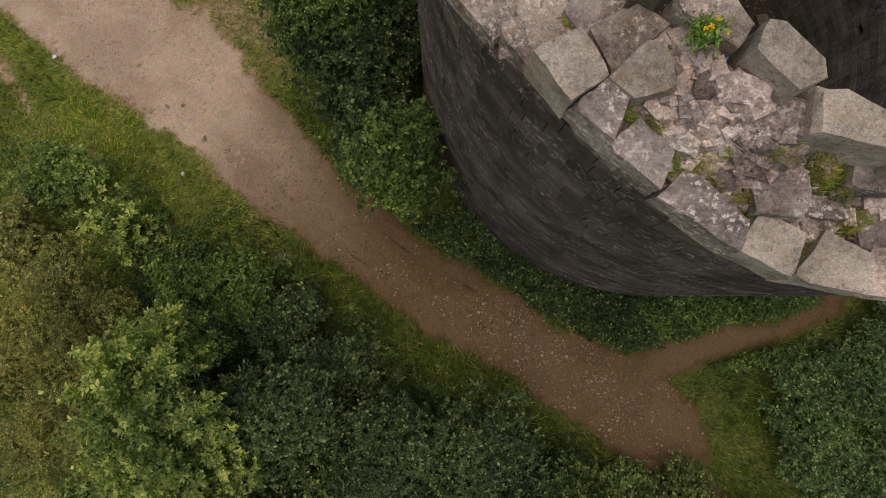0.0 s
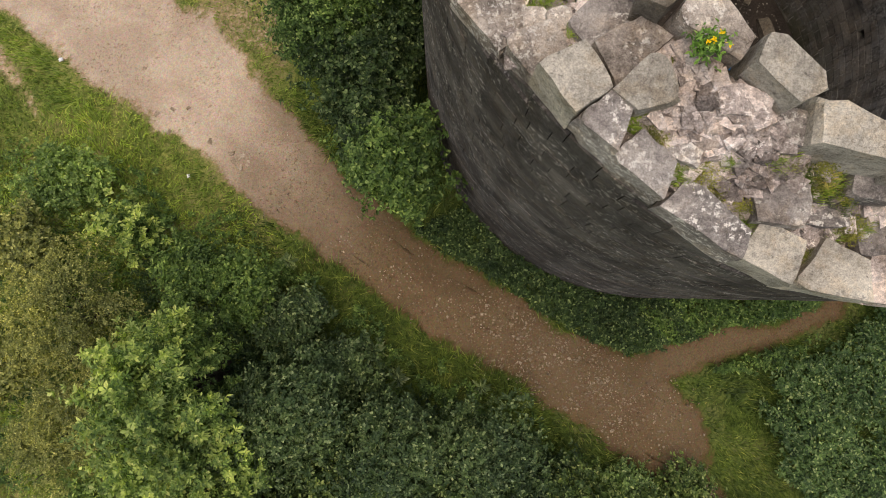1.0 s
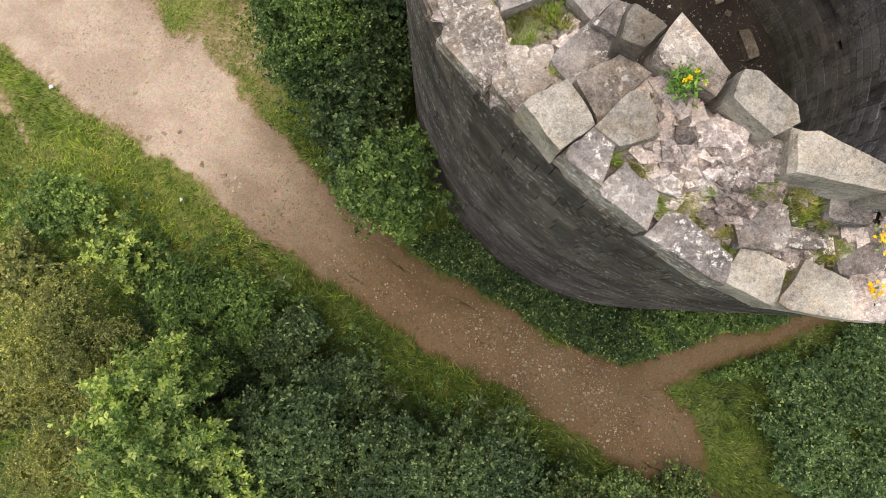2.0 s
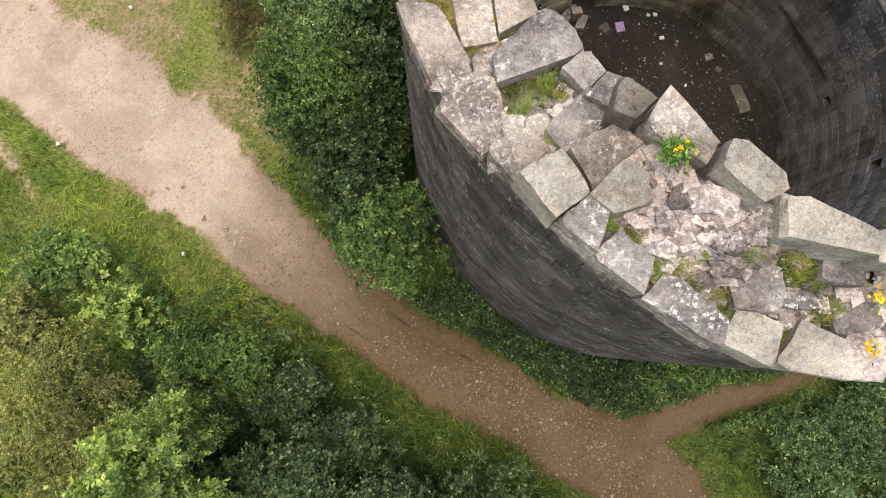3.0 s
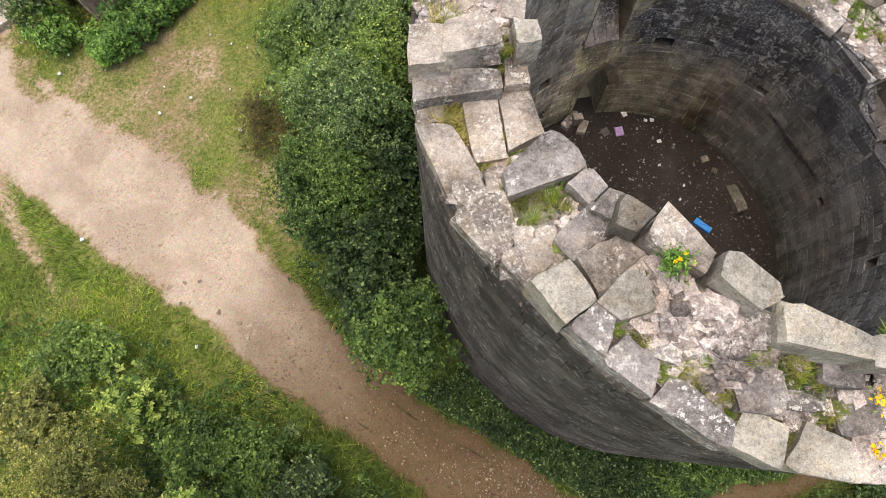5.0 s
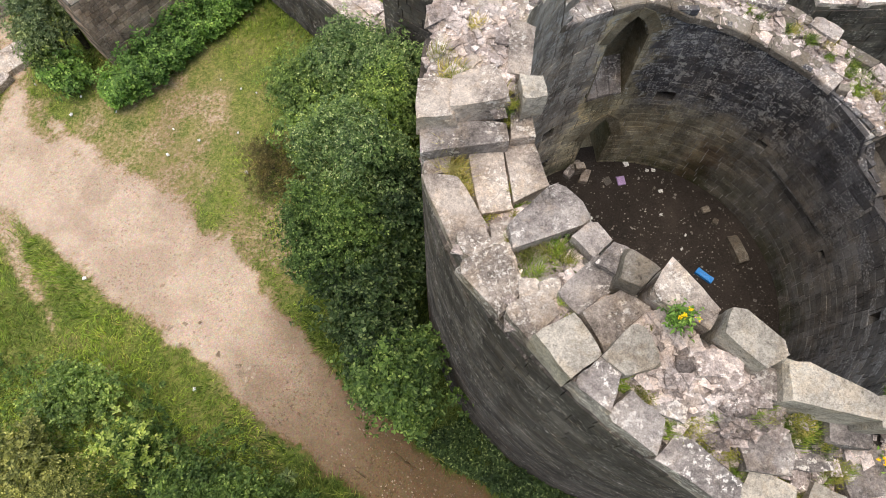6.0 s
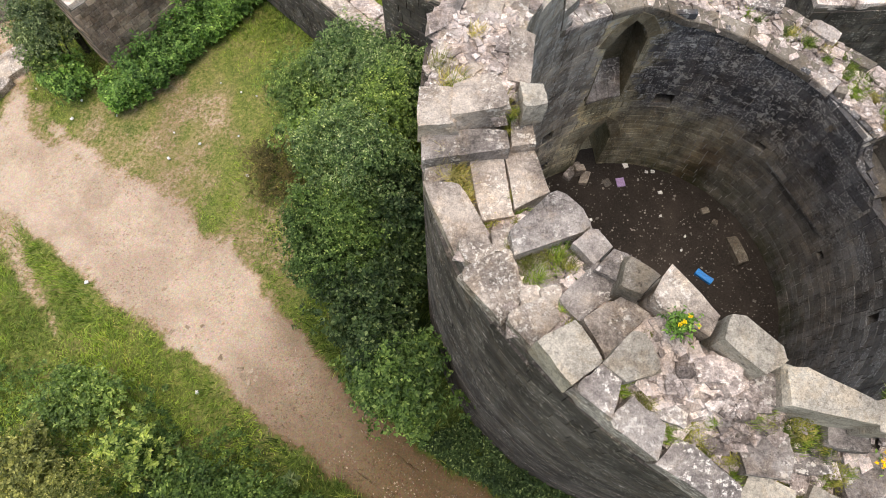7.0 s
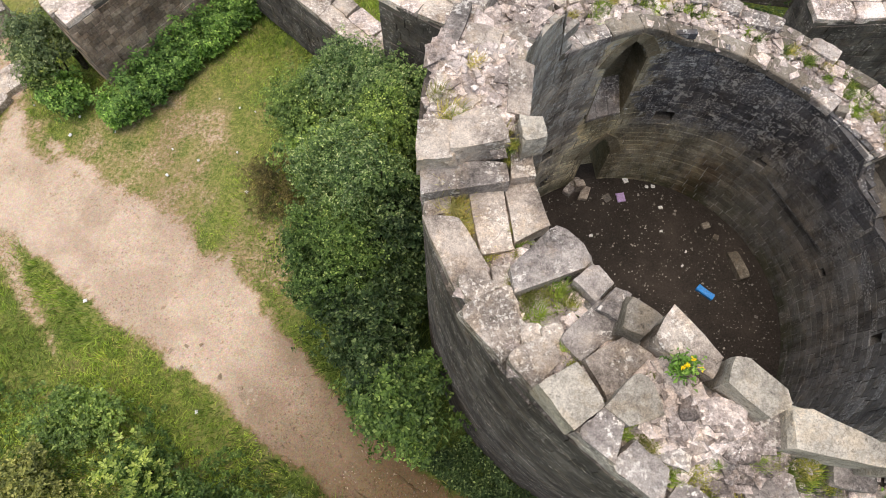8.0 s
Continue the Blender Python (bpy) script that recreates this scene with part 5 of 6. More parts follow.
def scrub(x, y):
    return (off_path(x, y) > 0.5) & (y < thicket_edge(x) + 0.35 * wobble(x, y, 1.6, 7))


bed("brambles", 900, lambda x, y: (tower_gap(x, y) > 0.25), (4.0, 15.0, 10.3, 15.4), M_LEAF_DK, "dark brambles between the tower and the courtyard wall", 26, (0.4, 1.0), 0.11)
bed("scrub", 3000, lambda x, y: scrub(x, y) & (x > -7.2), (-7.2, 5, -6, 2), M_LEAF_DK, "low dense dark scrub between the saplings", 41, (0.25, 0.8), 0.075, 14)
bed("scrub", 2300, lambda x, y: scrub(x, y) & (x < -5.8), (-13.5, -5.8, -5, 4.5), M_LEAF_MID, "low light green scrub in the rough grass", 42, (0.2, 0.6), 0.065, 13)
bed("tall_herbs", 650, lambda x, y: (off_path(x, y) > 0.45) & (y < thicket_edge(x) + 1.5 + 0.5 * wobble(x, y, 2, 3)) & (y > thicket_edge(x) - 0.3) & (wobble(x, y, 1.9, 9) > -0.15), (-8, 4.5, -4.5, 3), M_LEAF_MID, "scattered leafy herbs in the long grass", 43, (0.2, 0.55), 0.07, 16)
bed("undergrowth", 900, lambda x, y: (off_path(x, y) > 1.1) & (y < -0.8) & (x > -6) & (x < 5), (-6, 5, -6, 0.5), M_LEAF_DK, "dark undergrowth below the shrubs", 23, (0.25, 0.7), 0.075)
def herb(x, y, size, label):
    """A broad-leaved herb standing clear of the grass: whorls up one stem."""
    r = np.random.RandomState(int(abs(x) * 50 + abs(y) * 9))
    tiers = np.linspace(0.25, 1.0, 5)
    p = np.stack([0 * tiers, 0 * tiers, 0.55 * size * tiers], 1)
    v, f = rosettes(p, np.tile([0.0, 0.0, 1.0], (5, 1)) + r.normal(0, 0.08, (5, 3)), 0.42 * size * (1.25 - 0.7 * tiers), r, 8, 0.14, (1.0, 1.5))
    thing("thistle", fast_mesh("thistle", v, f, [M_LEAF_YEW]), label, "plant", "thistles in the long grass", at=(x, y, float(ground_z(x, y))))


herb(-1.47, -1.36, 0.95, "grey-green thistle standing in the long grass")
herb(-0.85, -1.95, 0.7, "small grey-green thistle in the long grass")
herb(-3.6, 0.75, 0.65, "small grey-green thistle in the long grass")
herb(1.1, -2.1, 0.6, "small grey-green thistle at the thicket edge")
HX, HY = -10.38, 12.9
ALONG, BACK = Vector((0.667, 0.745, 0)), Vector((-0.745, 0.667, 0))


def by_house(x, y):
    u, w = (x - HX) * ALONG.x + (y - HY) * ALONG.y, (x - HX) * BACK.x + (y - HY) * BACK.y
    return (u > -0.9) & (u < 7.0) & (w < -0.02) & (w > -1.3 - 0.25 * wobble(x, y, 2)) & (off_path(x, y) > 0.2)


bed("nettles", 1600, by_house, (-12.5, -4, 11, 18), M_NETTLE, "tall bright green nettles along the building wall", 24, (0.45, 1.2), 0.105, 18)


def grass(name, n, accept, box, mat, label, seed, tall=(0.10, 0.26), wide=0.014):
    """Blades of grass, bent, one mesh."""
    r = np.random.RandomState(seed)
    x, y = r.uniform(box[0], box[1], n), r.uniform(box[2], box[3], n)
    ok = accept(x, y, r)
    x, y = x[ok], y[ok]
    m = len(x)
    z = ground_z(x, y) - 0.02
    h = r.uniform(*tall, m) * (1 + 0.35 * wobble(x, y, 1.2, 2))
    h = h * (1 - 0.62 * smooth(5.2, 2.6, np.hypot((x + 8.2) * 0.7, y - 11.2)))
    h = h * (1 - 0.55 * smooth(5.3, 6.3, x))
    a = 3.0 * patchy(x, y, 0.55, seed) + r.normal(0, 0.75, m)
    lean = r.uniform(0.35, 1.25, m) * h
    b = np.stack([x, y, z], 1)
    side = np.stack([-np.sin(a), np.cos(a), np.zeros(m)], 1) * wide
    mid = b + np.stack([np.cos(a) * lean * 0.35, np.sin(a) * lean * 0.35, h * 0.62], 1)
    tip = b + np.stack([np.cos(a) * lean, np.sin(a) * lean, h * 0.92], 1)
    v = np.stack([b - side, b + side, mid + side * 0.8, mid - side * 0.8, tip], 1).reshape(-1, 3)
    k = (np.arange(m) * 5)[:, None]
    f = np.concatenate([k + [[0, 1, 2]], k + [[0, 2, 3]], k + [[3, 2, 4]]], 0)
    return thing(name, fast_mesh(name, v, f, [mat]), label, "grass", kind="stuff")


def turf(x, y, r):
    d = off_path(x, y)
    keep = r.uniform(0, 1, len(x)) > bareness(x, y) * 1.5 + 0.5 * smooth(3.5, 1.5, np.hypot((x + 8.6) * 0.8, y - 11.2))
    return (d > -0.05 + 0.15 * r.uniform(0, 1, len(x))) & (tower_gap(x, y) > 0.05) & keep


def rank(x, y):
    """Where long dark grass takes over from the meadow: between the thicket and the path, and in the fork."""
    return smooth(-6.8, -3.0, x - 0.5 * y + 1.5 * wobble(x, y, 0.8, 5))


grass("meadow_grass", 215000, lambda x, y, r: turf(x, y, r) & (r.uniform(0, 1, len(x)) > rank(x, y)), (-16, 9, -6, 17), M_GRASS, "lush green meadow grass beside the path", 31, (0.10, 0.27), 0.011)
grass("rank_grass", 150000, lambda x, y, r: turf(x, y, r) & (r.uniform(0, 1, len(x)) < rank(x, y)), (-9, 11, -6, 9), M_RANK, "long dark green grass between thicket and path", 33, (0.14, 0.38), 0.010)
grass("dry_grass", 14000, lambda x, y, r: turf(x, y, r) & (r.uniform(0, 1, len(x)) > 0.7 * rank(x, y)) & (wobble(x, y, 0.8, 4) > 0.1), (-16, 9, -6, 17), M_DRY, "straw-coloured dry grass among the green", 32, (0.08, 0.22), 0.009)

# pebbles on the path
n = 4800
line = LINES["main"]
i = rs.randint(int(len(line) * 0.62), len(line), n)
i = np.where(rs.uniform(0, 1, n) < 0.58, rs.randint(int(len(line) * 0.80), int(len(line) * 0.93), n), i)
x = line[i, 0] + rs.uniform(-0.5, 0.5, n) * line[i, 2]
y = line[i, 1] + rs.uniform(-0.5, 0.5, n) * line[i, 2]
M_PEBBLE = stone("path_pebble", (0.115, 0.086, 0.058), (0.200, 0.154, 0.108), (0.41, 0.345, 0.275), (0.55, 0.49, 0.41), 0.25, True, 20, 0.4)
thing("path_pebbles", pebbles("path_pebbles", np.stack([x, y, ground_z(x, y) + 0.020], 1), np.abs(rs.normal(0, 0.011, n)) + 0.004, M_PEBBLE, 8), "small pale pebbles lying on the gravel path", "pebbles", kind="stuff")

# ---- ruined buildings beyond ----
def wall_box(name, a, b, thick, z0, z1, label, mat, topmat, course=0.28, length=0.5, seed=0, z1b=None, single=None):
    """A straight ruined wall from a to b (plan points): core, a coursed face on each long side and end, capping slabs; with single, the blocks of the first face are pieces of their own."""
    rg = random.Random(seed)
    a, b = Vector((*a, 0)), Vector((*b, 0))
    d = (b - a)
    L = d.length
    d.normalize()
    n = Vector((d.y, -d.x, 0))
    z1b = z1 if z1b is None else z1b
    ob = thing(name, None, label, "wall")
    bm = bmesh.new()
    c = [bm.verts.new((p + n * s)[:2] + (z,)) for p, zt in ((a, z1), (b, z1b)) for s in (-0.03, -(thick - 0.03)) for z in (z0, zt - 0.08)]
    for q in ((0, 1, 3, 2), (4, 6, 7, 5), (0, 4, 5, 1), (2, 3, 7, 6), (1, 5, 7, 3), (0, 2, 6, 4)):
        bm.faces.new([c[k] for k in q])
    bmesh.ops.recalc_face_normals(bm, faces=bm.faces[:])
    hull = part("wall_core", bm, M_MORTAR, ob)
    V, F, count = [], [], 0
    sides = ((a, d, n, L, z1, z1b), (b - n * thick, -d, -n, L, z1b, z1), (a - n * thick, n, -d, thick, z1, z1), (b, -n, d, thick, z1b, z1b))
    shared = [fast_mesh("block", bv, bt, [single]) for bv, bt in BLOCKS] if single else []
    made = 0
    for face, (start, along, out, length_, za, zb) in enumerate(sides):
        z = z0
        while z < max(za, zb) - 0.1:
            h = course * rg.uniform(0.85, 1.15)
            s = -rg.uniform(0, 0.2)
            while s < length_ - 0.05:
                w = length * rg.uniform(0.6, 1.4)
                s0, s1 = max(0, s), min(length_, s + w)
                s += w
                lim = za + (zb - za) * (s0 + s1) / 2 / length_
                if s1 - s0 < 0.08 or z + h > lim:
                    continue
                k = rg.randrange(8)
                p = start + along * ((s0 + s1) / 2) + out * rg.uniform(-0.012, 0.014)
                m = Matrix.Translation((p.x, p.y, z)) @ Matrix.Rotation(math.atan2(out.y, out.x) - math.pi / 2, 4, "Z") @ Matrix.Diagonal((s1 - s0 - 0.02, 0.12, h - 0.02, 1))
                if single and face == 0 and made < 300:
                    child("block", shared[k], hull, at=m)
                    made += 1
                    continue
                vv = BLOCKS[k][0] @ np.array(m.to_3x3()).T + np.array(m.translation)
                V.append(vv)
                F.append(BLOCKS[k][1] + count)
                count += len(vv)
            z += h
    f = child("facing", fast_mesh("facing", np.vstack(V), np.vstack(F), [mat]), ob)
    f["kind"] = "stuff"
    s = 0.0
    while s < L:
        w = min(rg.uniform(0.5, 1.1), L - s)
        for lane in (0.27, 0.73):
            if w < 0.15:
                continue
            me = lump(rg.randrange(9999), w * 0.98, thick * 0.47, 0.18, 0.045)
            me.materials.append(topmat if rg.random() < 0.7 else M_RUBBLE)
            p = a + d * (s + w / 2) - n * thick * lane
            zt = z1 + (z1b - z1) * (s + w / 2) / L
            child("capping_stone", me, hull, at=Matrix.Translation((p.x, p.y, zt + rg.uniform(0.0, 0.07))) @ Matrix.Rotation(math.atan2(d.y, d.x), 4, "Z"))
        s += w
    return ob


def off(p, v, s):
    return (p[0] + v.x * s, p[1] + v.y * s)


C0 = (HX, HY)
wall_box("building_wall", C0, off(C0, ALONG, 5.2), 1.1, -0.9, 1.9, "brown coursed stone wall of a ruined building", M_BROWN, M_TOP, 0.20, 0.34, 3, single=M_BROWN_P)
wall_box("building_wall", off(off(C0, BACK, 5.0), ALONG, 1.0), off(off(C0, BACK, 1.12), ALONG, 0.0), 1.0, -0.9, 1.9, "brown coursed stone end wall of a ruined building", M_BROWN, M_TOP, 0.20, 0.34, 4)
wall_box("curtain_wall", (-7.4, 17.1), (-1.5, 11.55), 1.15, -0.8, 1.65, "low ruined curtain wall with a pale broken top", M_FACE, M_TOP, 0.24, 0.42, 5, single=M_FACE_P)
wall_box("curtain_wall_stub", (-1.45, 11.15), (0.9, 9.65), 1.3, -0.5, 5.0, "tall stub of curtain wall joined to the tower", M_FACE, M_TOP, 0.28, 0.5, 6, 5.3)
wall_box("courtyard_wall", (9.6, 12.2), (15.5, 12.5), 1.2, -0.8, 3.0, "ruined courtyard wall behind the tower", M_FACE, M_TOP, 0.28, 0.5, 7)
wall_box("courtyard_wall", (3.0, 16.8), (14.0, 15.6), 1.0, -0.8, 2.0, "dark ruined wall beyond the tower", M_FACE, M_DARKTOP, 0.28, 0.5, 8)

# stone slabs by the gateway
for x, y, sx, sy, sz, turn, lab in ((-14.55, 13.95, 1.35, 0.95, 0.40, 40, "flat pale stone slab beside the narrow path"), (-14.75, 12.95, 0.75, 0.55, 0.4, 60, "grey squared stone beside the narrow path"),
                                    (-15.7, 16.4, 1.1, 0.8, 1.2, 30, "rough grey gatepost stone by the path")):
    loose_stone(x, y, sx, sy, sz, turn, M_TOP, lab, "stone_slab", float(ground_z(x, y)) - 0.1)

# ---- small things ----
M_BLUE = plain("blue_plastic", (0.02, 0.22, 0.62), 0.35)
M_PINK = plain("mauve_card", (0.42, 0.30, 0.55), 0.6)
M_WHITE = plain("white_paper", (0.75, 0.75, 0.74), 0.6)


def packet(name, x, y, sx, sy, sz, turn, mat, label, crush=0.02):
    """A crumpled packet or wrapper lying flat."""
    bm = bmesh.new()
    bmesh.ops.create_cube(bm, size=1.0)
    bmesh.ops.subdivide_edges(bm, edges=bm.edges[:], cuts=3, use_grid_fill=True)
    for v in bm.verts:
        v.co = Vector((v.co.x * sx, v.co.y * sy, (v.co.z + 0.5) * sz)) + noise.noise_vector(v.co * 3 + Vector((x, y, 0))) * crush
    me = bpy.data.meshes.new(name)
    bm.to_mesh(me)
    bm.free()
    me.materials.append(mat)
    ob = thing(name, me, label, "litter", "litter on the ground")
    z = FLOOR if math.hypot(x - TX, y - TY) < RI else float(ground_z(x, y)) + 0.07
    ob.matrix_basis = Matrix.Translation((x, y, z)) @ Matrix.Rotation(radians(turn), 4, "Z")
    return ob


packet("plastic_wrapper", 6.94, 5.84, 0.48, 0.17, 0.10, -40, M_BLUE, "bright blue crumpled plastic wrapper on the dark floor")
packet("carton", 4.98, 8.61, 0.22, 0.26, 0.06, 10, M_PINK, "mauve printed carton lying on the floor")
packet("carton", 4.60, 8.60, 0.20, 0.22, 0.04, 30, M_GRIT, "dull torn carton lying on the floor")
for x, y, s in ((5.18, 9.16, 0.17), (6.07, 8.31, 0.11), (4.06, 7.47, 0.09), (5.93, 8.96, 0.10), (5.75, 8.95, 0.08), (5.62, 9.2, 0.08), (6.6, 7.0, 0.06), (6.45, 6.6, 0.06), (6.0, 7.6, 0.06), (7.0, 8.6, 0.07)):
    packet("paper_scrap", x, y, s, s * 0.7, 0.03, x * 90, M_WHITE, "crumpled white paper scrap on the dark floor", 0.03)
for x, y, s in ((-10.05, 5.95, 0.13), (-6.30, 2.84, 0.12), (-5.75, 9.15, 0.12), (-11.73, 12.27, 0.09), (-11.88, 11.57, 0.12), (-10.41, 11.62, 0.08), (-8.31, 10.8, 0.06), (-7.40, 10.33, 0.09), (-8.32, 9.88, 0.10), (-7.06, 12.57, 0.05), (-6.33, 12.14, 0.06), (-5.80, 11.95, 0.06), (-6.19, 10.51, 0.06), (-13.48, 12.86, 0.06)):
    packet("paper_scrap", x, y, s * 0.75, s * 0.55, 0.04, x * 70, M_WHITE, "crumpled white paper scrap in the grass", 0.03)


# stones set in the trodden gravel, worn level with it
for x, y, w, turn in ((-4.99, 3.34, 0.22, 20), (-4.80, 3.18, 0.16, 70), (-5.16, 3.22, 0.18, 130), (-4.74, 3.42, 0.13, 40), (-4.95, 3.08, 0.14, 100), (-5.24, 3.44, 0.15, 10), (-7.28, 4.48, 0.16, 50), (-6.85, 4.58, 0.14, 150), (-6.43, 4.60, 0.12, 30), (-5.81, 3.74, 0.17, 80), (-6.18, 4.20, 0.12, 120), (-6.93, 3.98, 0.14, 60), (-7.67, 5.67, 0.12, 20)):
    loose_stone(x, y, w, w * 0.6, 0.10, turn, M_PEBBLE, "grey-brown stone worn level with the gravel path", "path_stone", float(ground_z(x, y)) - 0.058)


# plants growing on the wall top
def tuft(phi, r, n, h, mat, label, name="grass_tuft", spread=0.12, lift=0.0, wide=0.0045):
    q = np.random.RandomState(int(phi * 10 + r * 100))
    x, y, z = polar(r, phi, bed_z(phi, r) - 0.04 + lift)
    m = n * 2
    a, t = q.uniform(0, 6.28, m), q.uniform(0, spread, m)
    b = np.stack([np.cos(a * 1.7) * t, np.sin(a * 1.7) * t, np.zeros(m)], 1)
    hh = h * q.uniform(0.5, 1.2, m)
    lean = q.uniform(0.2, 1.0, m) * hh
    side = np.stack([-np.sin(a), np.cos(a), np.zeros(m)], 1) * wide
    mid = b + np.stack([np.cos(a) * lean * 0.4, np.sin(a) * lean * 0.4, hh * 0.7], 1)
    tip = b + np.stack([np.cos(a) * lean, np.sin(a) * lean, hh * 0.85], 1)
    v = np.stack([b - side, b + side, mid + side * 0.8, mid - side * 0.8, tip], 1).reshape(-1, 3)
    k = (np.arange(m) * 5)[:, None]
    f = np.concatenate([k + [[0, 1, 2]], k + [[0, 2, 3]], k + [[3, 2, 4]]], 0)
    return thing(name, fast_mesh(name, v, f, [mat]), label, "grass", "grass tufts on the wall", at=(x, y, z))


GREEN_TUFT, DRY_TUFT = "green grass tuft rooted in the wall top", "straw-coloured grass tuft rooted in the wall top"
for ph, r, n, h, w in ((183.8, 4.89, 110, 0.24, 0.13), (187.7, 4.86, 120, 0.26, 0.12), (190.4, 4.84, 170, 0.34, 0.18), (193.0, 4.78, 120, 0.28, 0.12), (195.4, 4.75, 90, 0.20, 0.10), (178.0, 4.78, 120, 0.22, 0.2), (182.6, 4.14, 90, 0.2, 0.12), (168.0, 4.55, 90, 0.16, 0.15), (254.8, 4.19, 60, 0.14, 0.12)):
    tuft(ph, r, n, h, M_DRY, DRY_TUFT, spread=w)
for ph, r, n, h, w in ((199.6, 4.62, 90, 0.10, 0.16), (199.4, 4.14, 90, 0.10, 0.12), (208.6, 4.48, 60, 0.09, 0.14), (211.4, 4.60, 40, 0.08, 0.12), (212.6, 4.24, 55, 0.09, 0.16), (215.0, 4.14, 40, 0.08, 0.10), (230.6, 4.79, 130, 0.13, 0.10), (234.2, 4.80, 130, 0.12, 0.12),
                       (237.4, 4.84, 170, 0.13, 0.14), (239.4, 4.66, 170, 0.13, 0.14), (242.4, 4.78, 150, 0.12, 0.14), (246.0, 4.76, 140, 0.12, 0.14), (251.2, 4.72, 120, 0.10, 0.14), (258.2, 4.72, 200, 0.14, 0.18), (260.6, 4.54, 160, 0.13, 0.16), (264.2, 4.44, 150, 0.15, 0.12)):
    tuft(ph, r, n, h, M_GRASS, GREEN_TUFT, spread=w)
for ph, r in ((248.6, 4.22), (250.6, 4.26), (252.4, 4.22), (257.0, 4.22), (259.8, 4.28)):
    tuft(ph, r, 130, 0.13, M_RANK, GREEN_TUFT, spread=0.16, wide=0.003)
tuft(268.0, 3.80, 150, 0.42, M_SHOOT, "bright green fern-like tuft on the inner wall edge", spread=0.2, lift=0.55, wide=0.011)
q = random.Random(3)
for k in range(52):
    ph = q.uniform(12, 130)
    tuft(ph, q.uniform(4.35, 4.9), q.randint(100, 180), q.uniform(0.09, 0.15), q.choice((M_GRASS, M_RANK, M_DRY)), GREEN_TUFT, spread=q.uniform(0.12, 0.26))


M_MOSS = leafy("wall_moss", (0.13, 0.14, 0.032), (0.27, 0.28, 0.070), (0.46, 0.43, 0.17), 0.25, 3.0)


def moss(phi, r, spread, n):
    """A cushion of moss and fine grass in a joint."""
    s = np.random.RandomState(int(phi * 13 + r * 57))
    k = max(2, int(spread * 14))
    line = np.cumsum(s.normal(0, spread * 0.5, (k, 2)), 0)
    own = s.randint(0, k, n)
    p = np.zeros((n, 3))
    p[:, :2] = line[own] + s.normal(0, spread * 0.33, (n, 2))
    p[:, 2] = np.abs(s.normal(0, 0.025, n)) + 0.03
    x, y, z = polar(r, phi, bed_z(phi, r) + 0.03)
    v, f = leaf_arrays(p, 0.026, s, 0.2, 0.9, 0.2)
    return thing("moss_patch", fast_mesh("moss_patch", v, f, [M_MOSS]), "yellow-green moss and fine grass between the wall stones", "moss", "moss on the wall", kind="stuff", at=(x, y, z))


for ph, r, w in ((199.4, 4.62, 0.12), (199.5, 4.16, 0.10), (202.0, 4.70, 0.08), (208.6, 4.50, 0.11), (212.2, 4.34, 0.12), (210.2, 4.14, 0.08), (220.5, 4.66, 0.07), (225.6, 4.70, 0.08), (230.6, 4.80, 0.10), (234.0, 4.82, 0.10), (236.8, 4.84, 0.12), (239.2, 4.66, 0.14), (241.4, 4.74, 0.12),
                 (243.6, 4.80, 0.10), (246.4, 4.78, 0.14), (249.5, 4.76, 0.10), (252.4, 4.68, 0.12), (256.4, 4.74, 0.13), (258.6, 4.62, 0.16), (260.6, 4.50, 0.14), (264.0, 4.46, 0.12), (250.2, 4.20, 0.13), (254.8, 4.22, 0.13), (259.0, 4.24, 0.12), (229.2, 4.24, 0.06), (247.4, 4.56, 0.10), (187.0, 4.80, 0.08), (193.0, 4.75, 0.10), (182.8, 4.2, 0.10)):
    moss(ph, r, w * 1.3, int(2600 * w))


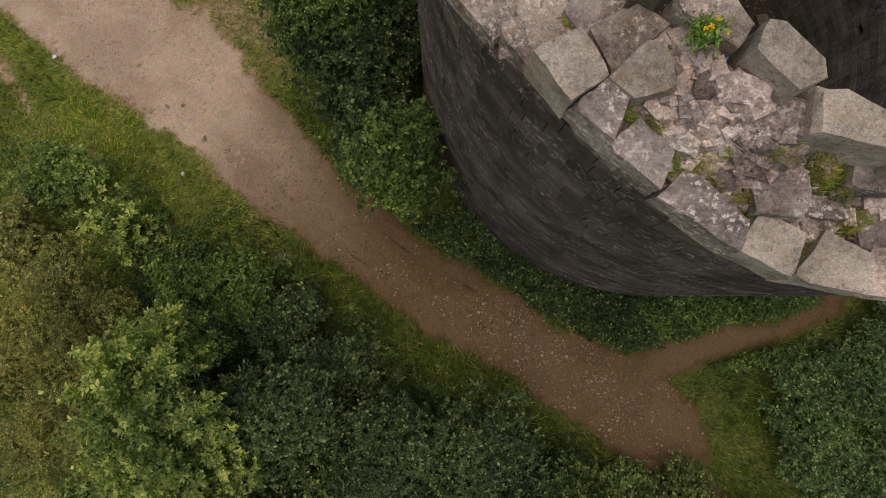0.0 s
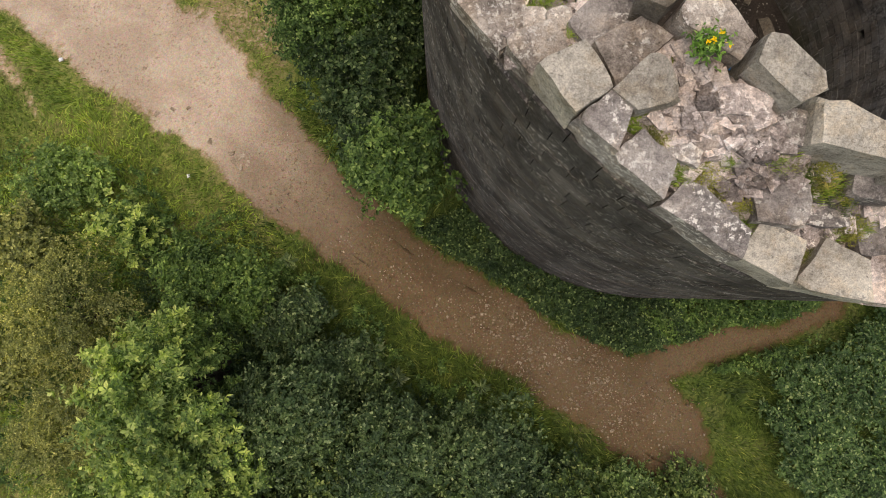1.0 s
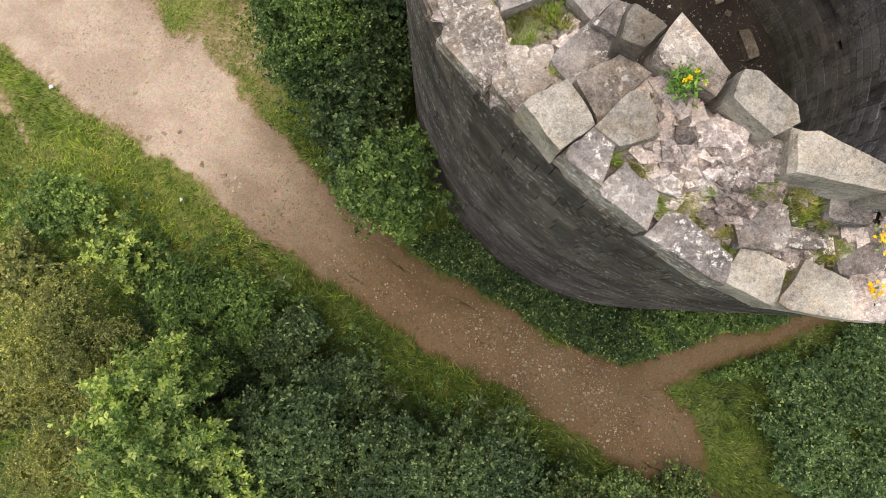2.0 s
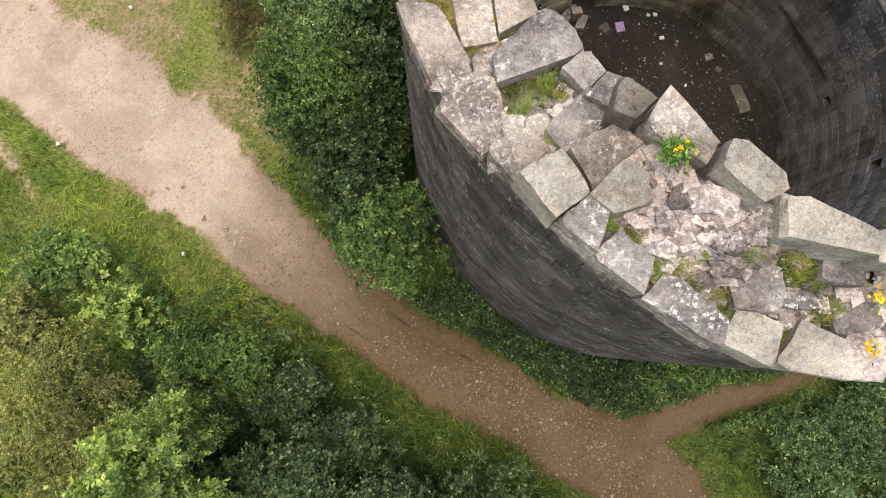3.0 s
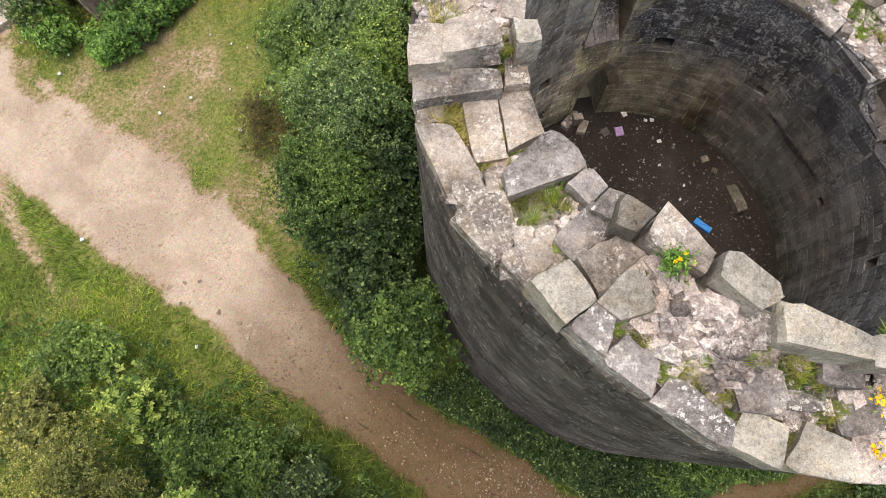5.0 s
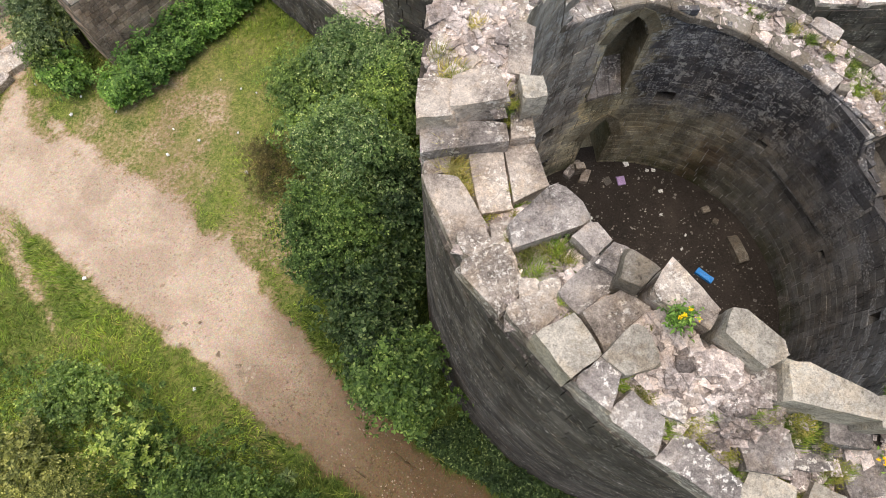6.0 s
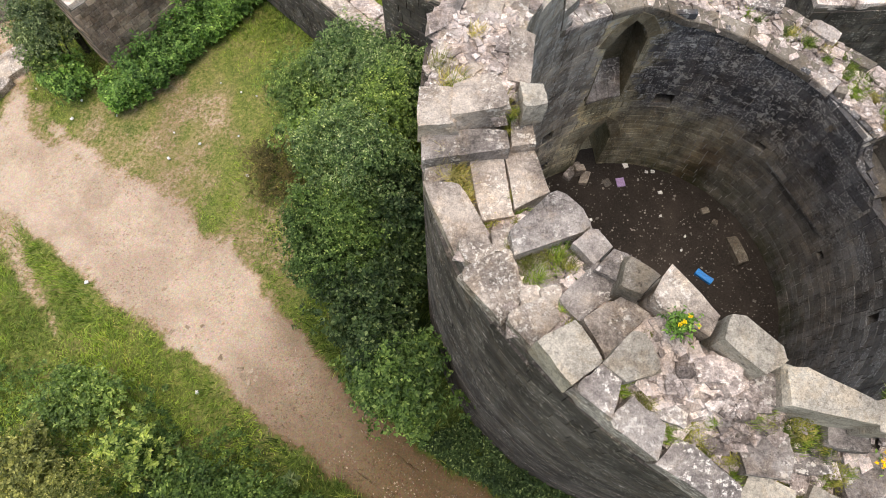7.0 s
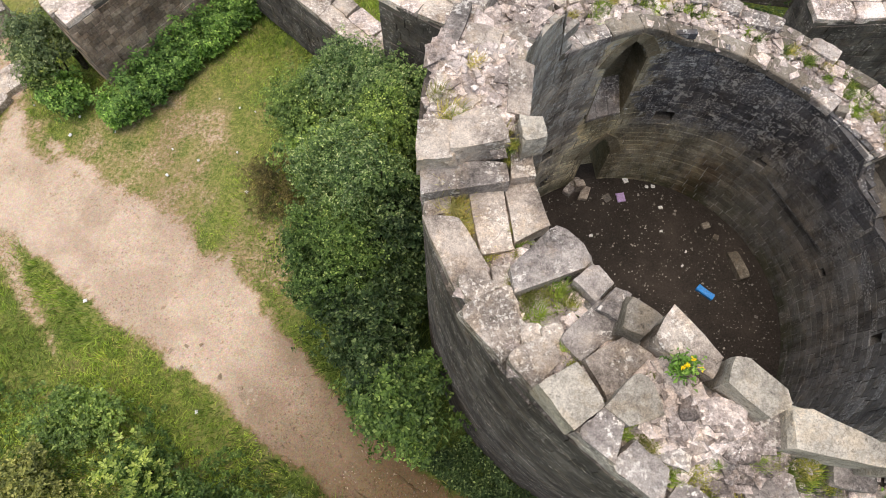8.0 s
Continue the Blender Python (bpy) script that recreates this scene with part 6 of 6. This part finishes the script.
JOINT_TUFT = "fine yellow-green grass growing along a joint of the wall top"
for ph, r, w in ((174.8, 4.95, 0.14), (179.1, 4.72, 0.16), (185.7, 4.82, 0.10), (190.8, 4.80, 0.16), (193.5, 4.78, 0.12), (183.6, 4.03, 0.09), (185.0, 4.05, 0.08), (188.6, 4.43, 0.08), (196.7, 4.17, 0.07),
                 (206.2, 4.55, 0.10), (208.6, 4.43, 0.12), (211.2, 4.14, 0.12), (213.5, 4.13, 0.10), (212.4, 4.48, 0.12), (218.1, 4.54, 0.06), (229.5, 4.78, 0.10), (233.6, 4.78, 0.10), (237.3, 4.83, 0.14), (238.9, 4.64, 0.14),
                 (240.8, 4.68, 0.14), (241.2, 4.51, 0.10), (245.9, 4.72, 0.12), (247.8, 4.85, 0.10), (251.5, 4.72, 0.12), (246.6, 4.26, 0.14), (248.6, 4.24, 0.14), (253.3, 4.34, 0.14), (255.9, 4.25, 0.16), (259.9, 4.69, 0.16), (258.1, 4.86, 0.14), (263.2, 4.52, 0.12), (265.1, 4.66, 0.12)):
    tuft(ph, r, int(800 * w), 0.12, M_MOSS if int(ph * 10) % 3 else M_GRASS, JOINT_TUFT, spread=w * 1.25, lift=0.08, wide=0.003)


def ragwort(phi, r, h, n, label, lift=0.0, heads=9):
    """A small leafy plant with yellow flower heads."""
    x, y, z = polar(r, phi, bed_z(phi, r) - 0.05 + lift)
    ob = new("ragwort")
    ob.location = (x, y, z)
    tagged(ob, label, "flower", "flowers on the wall")
    s = np.random.RandomState(int(phi * 7))
    p = s.normal(0, 0.07, (n, 3)) + np.array([0, 0, h * 0.45])
    p[:, 2] = np.abs(p[:, 2])
    v, f = leaf_arrays(p, 0.055, s, 0.3, 0.9, 0.24)
    child("foliage", fast_mesh("foliage", v, f, [M_NETTLE]), ob)
    c = np.stack([s.normal(0, 0.07, heads), s.normal(0, 0.07, heads), h * s.uniform(0.8, 1.05, heads)], 1)
    p = np.repeat(c, 12, 0) + s.normal(0, 0.011, (heads * 12, 3)) * np.array([1, 1, 0.4])
    v, f = leaf_arrays(p, 0.022, s, 0.1, 0.5, 0.4)
    fl = child("blossom", fast_mesh("blossom", v, f, [M_PETAL]), ob)
    fl["kind"] = "stuff"
    return ob


ragwort(230.2, 4.02, 0.26, 330, "bright green ragwort with yellow flowers on the wall top", 0.22, 6)
ragwort(269.2, 4.36, 0.26, 40, "yellow ragwort flowers among the coping stones", 0.05, 12)
ragwort(268.6, 4.86, 0.26, 40, "yellow ragwort flowers among the coping stones", 0.10, 12)
ragwort(209.2, 4.05, 0.16, 120, "small leafy plant in a pocket of the wall top", 0.0, 1)
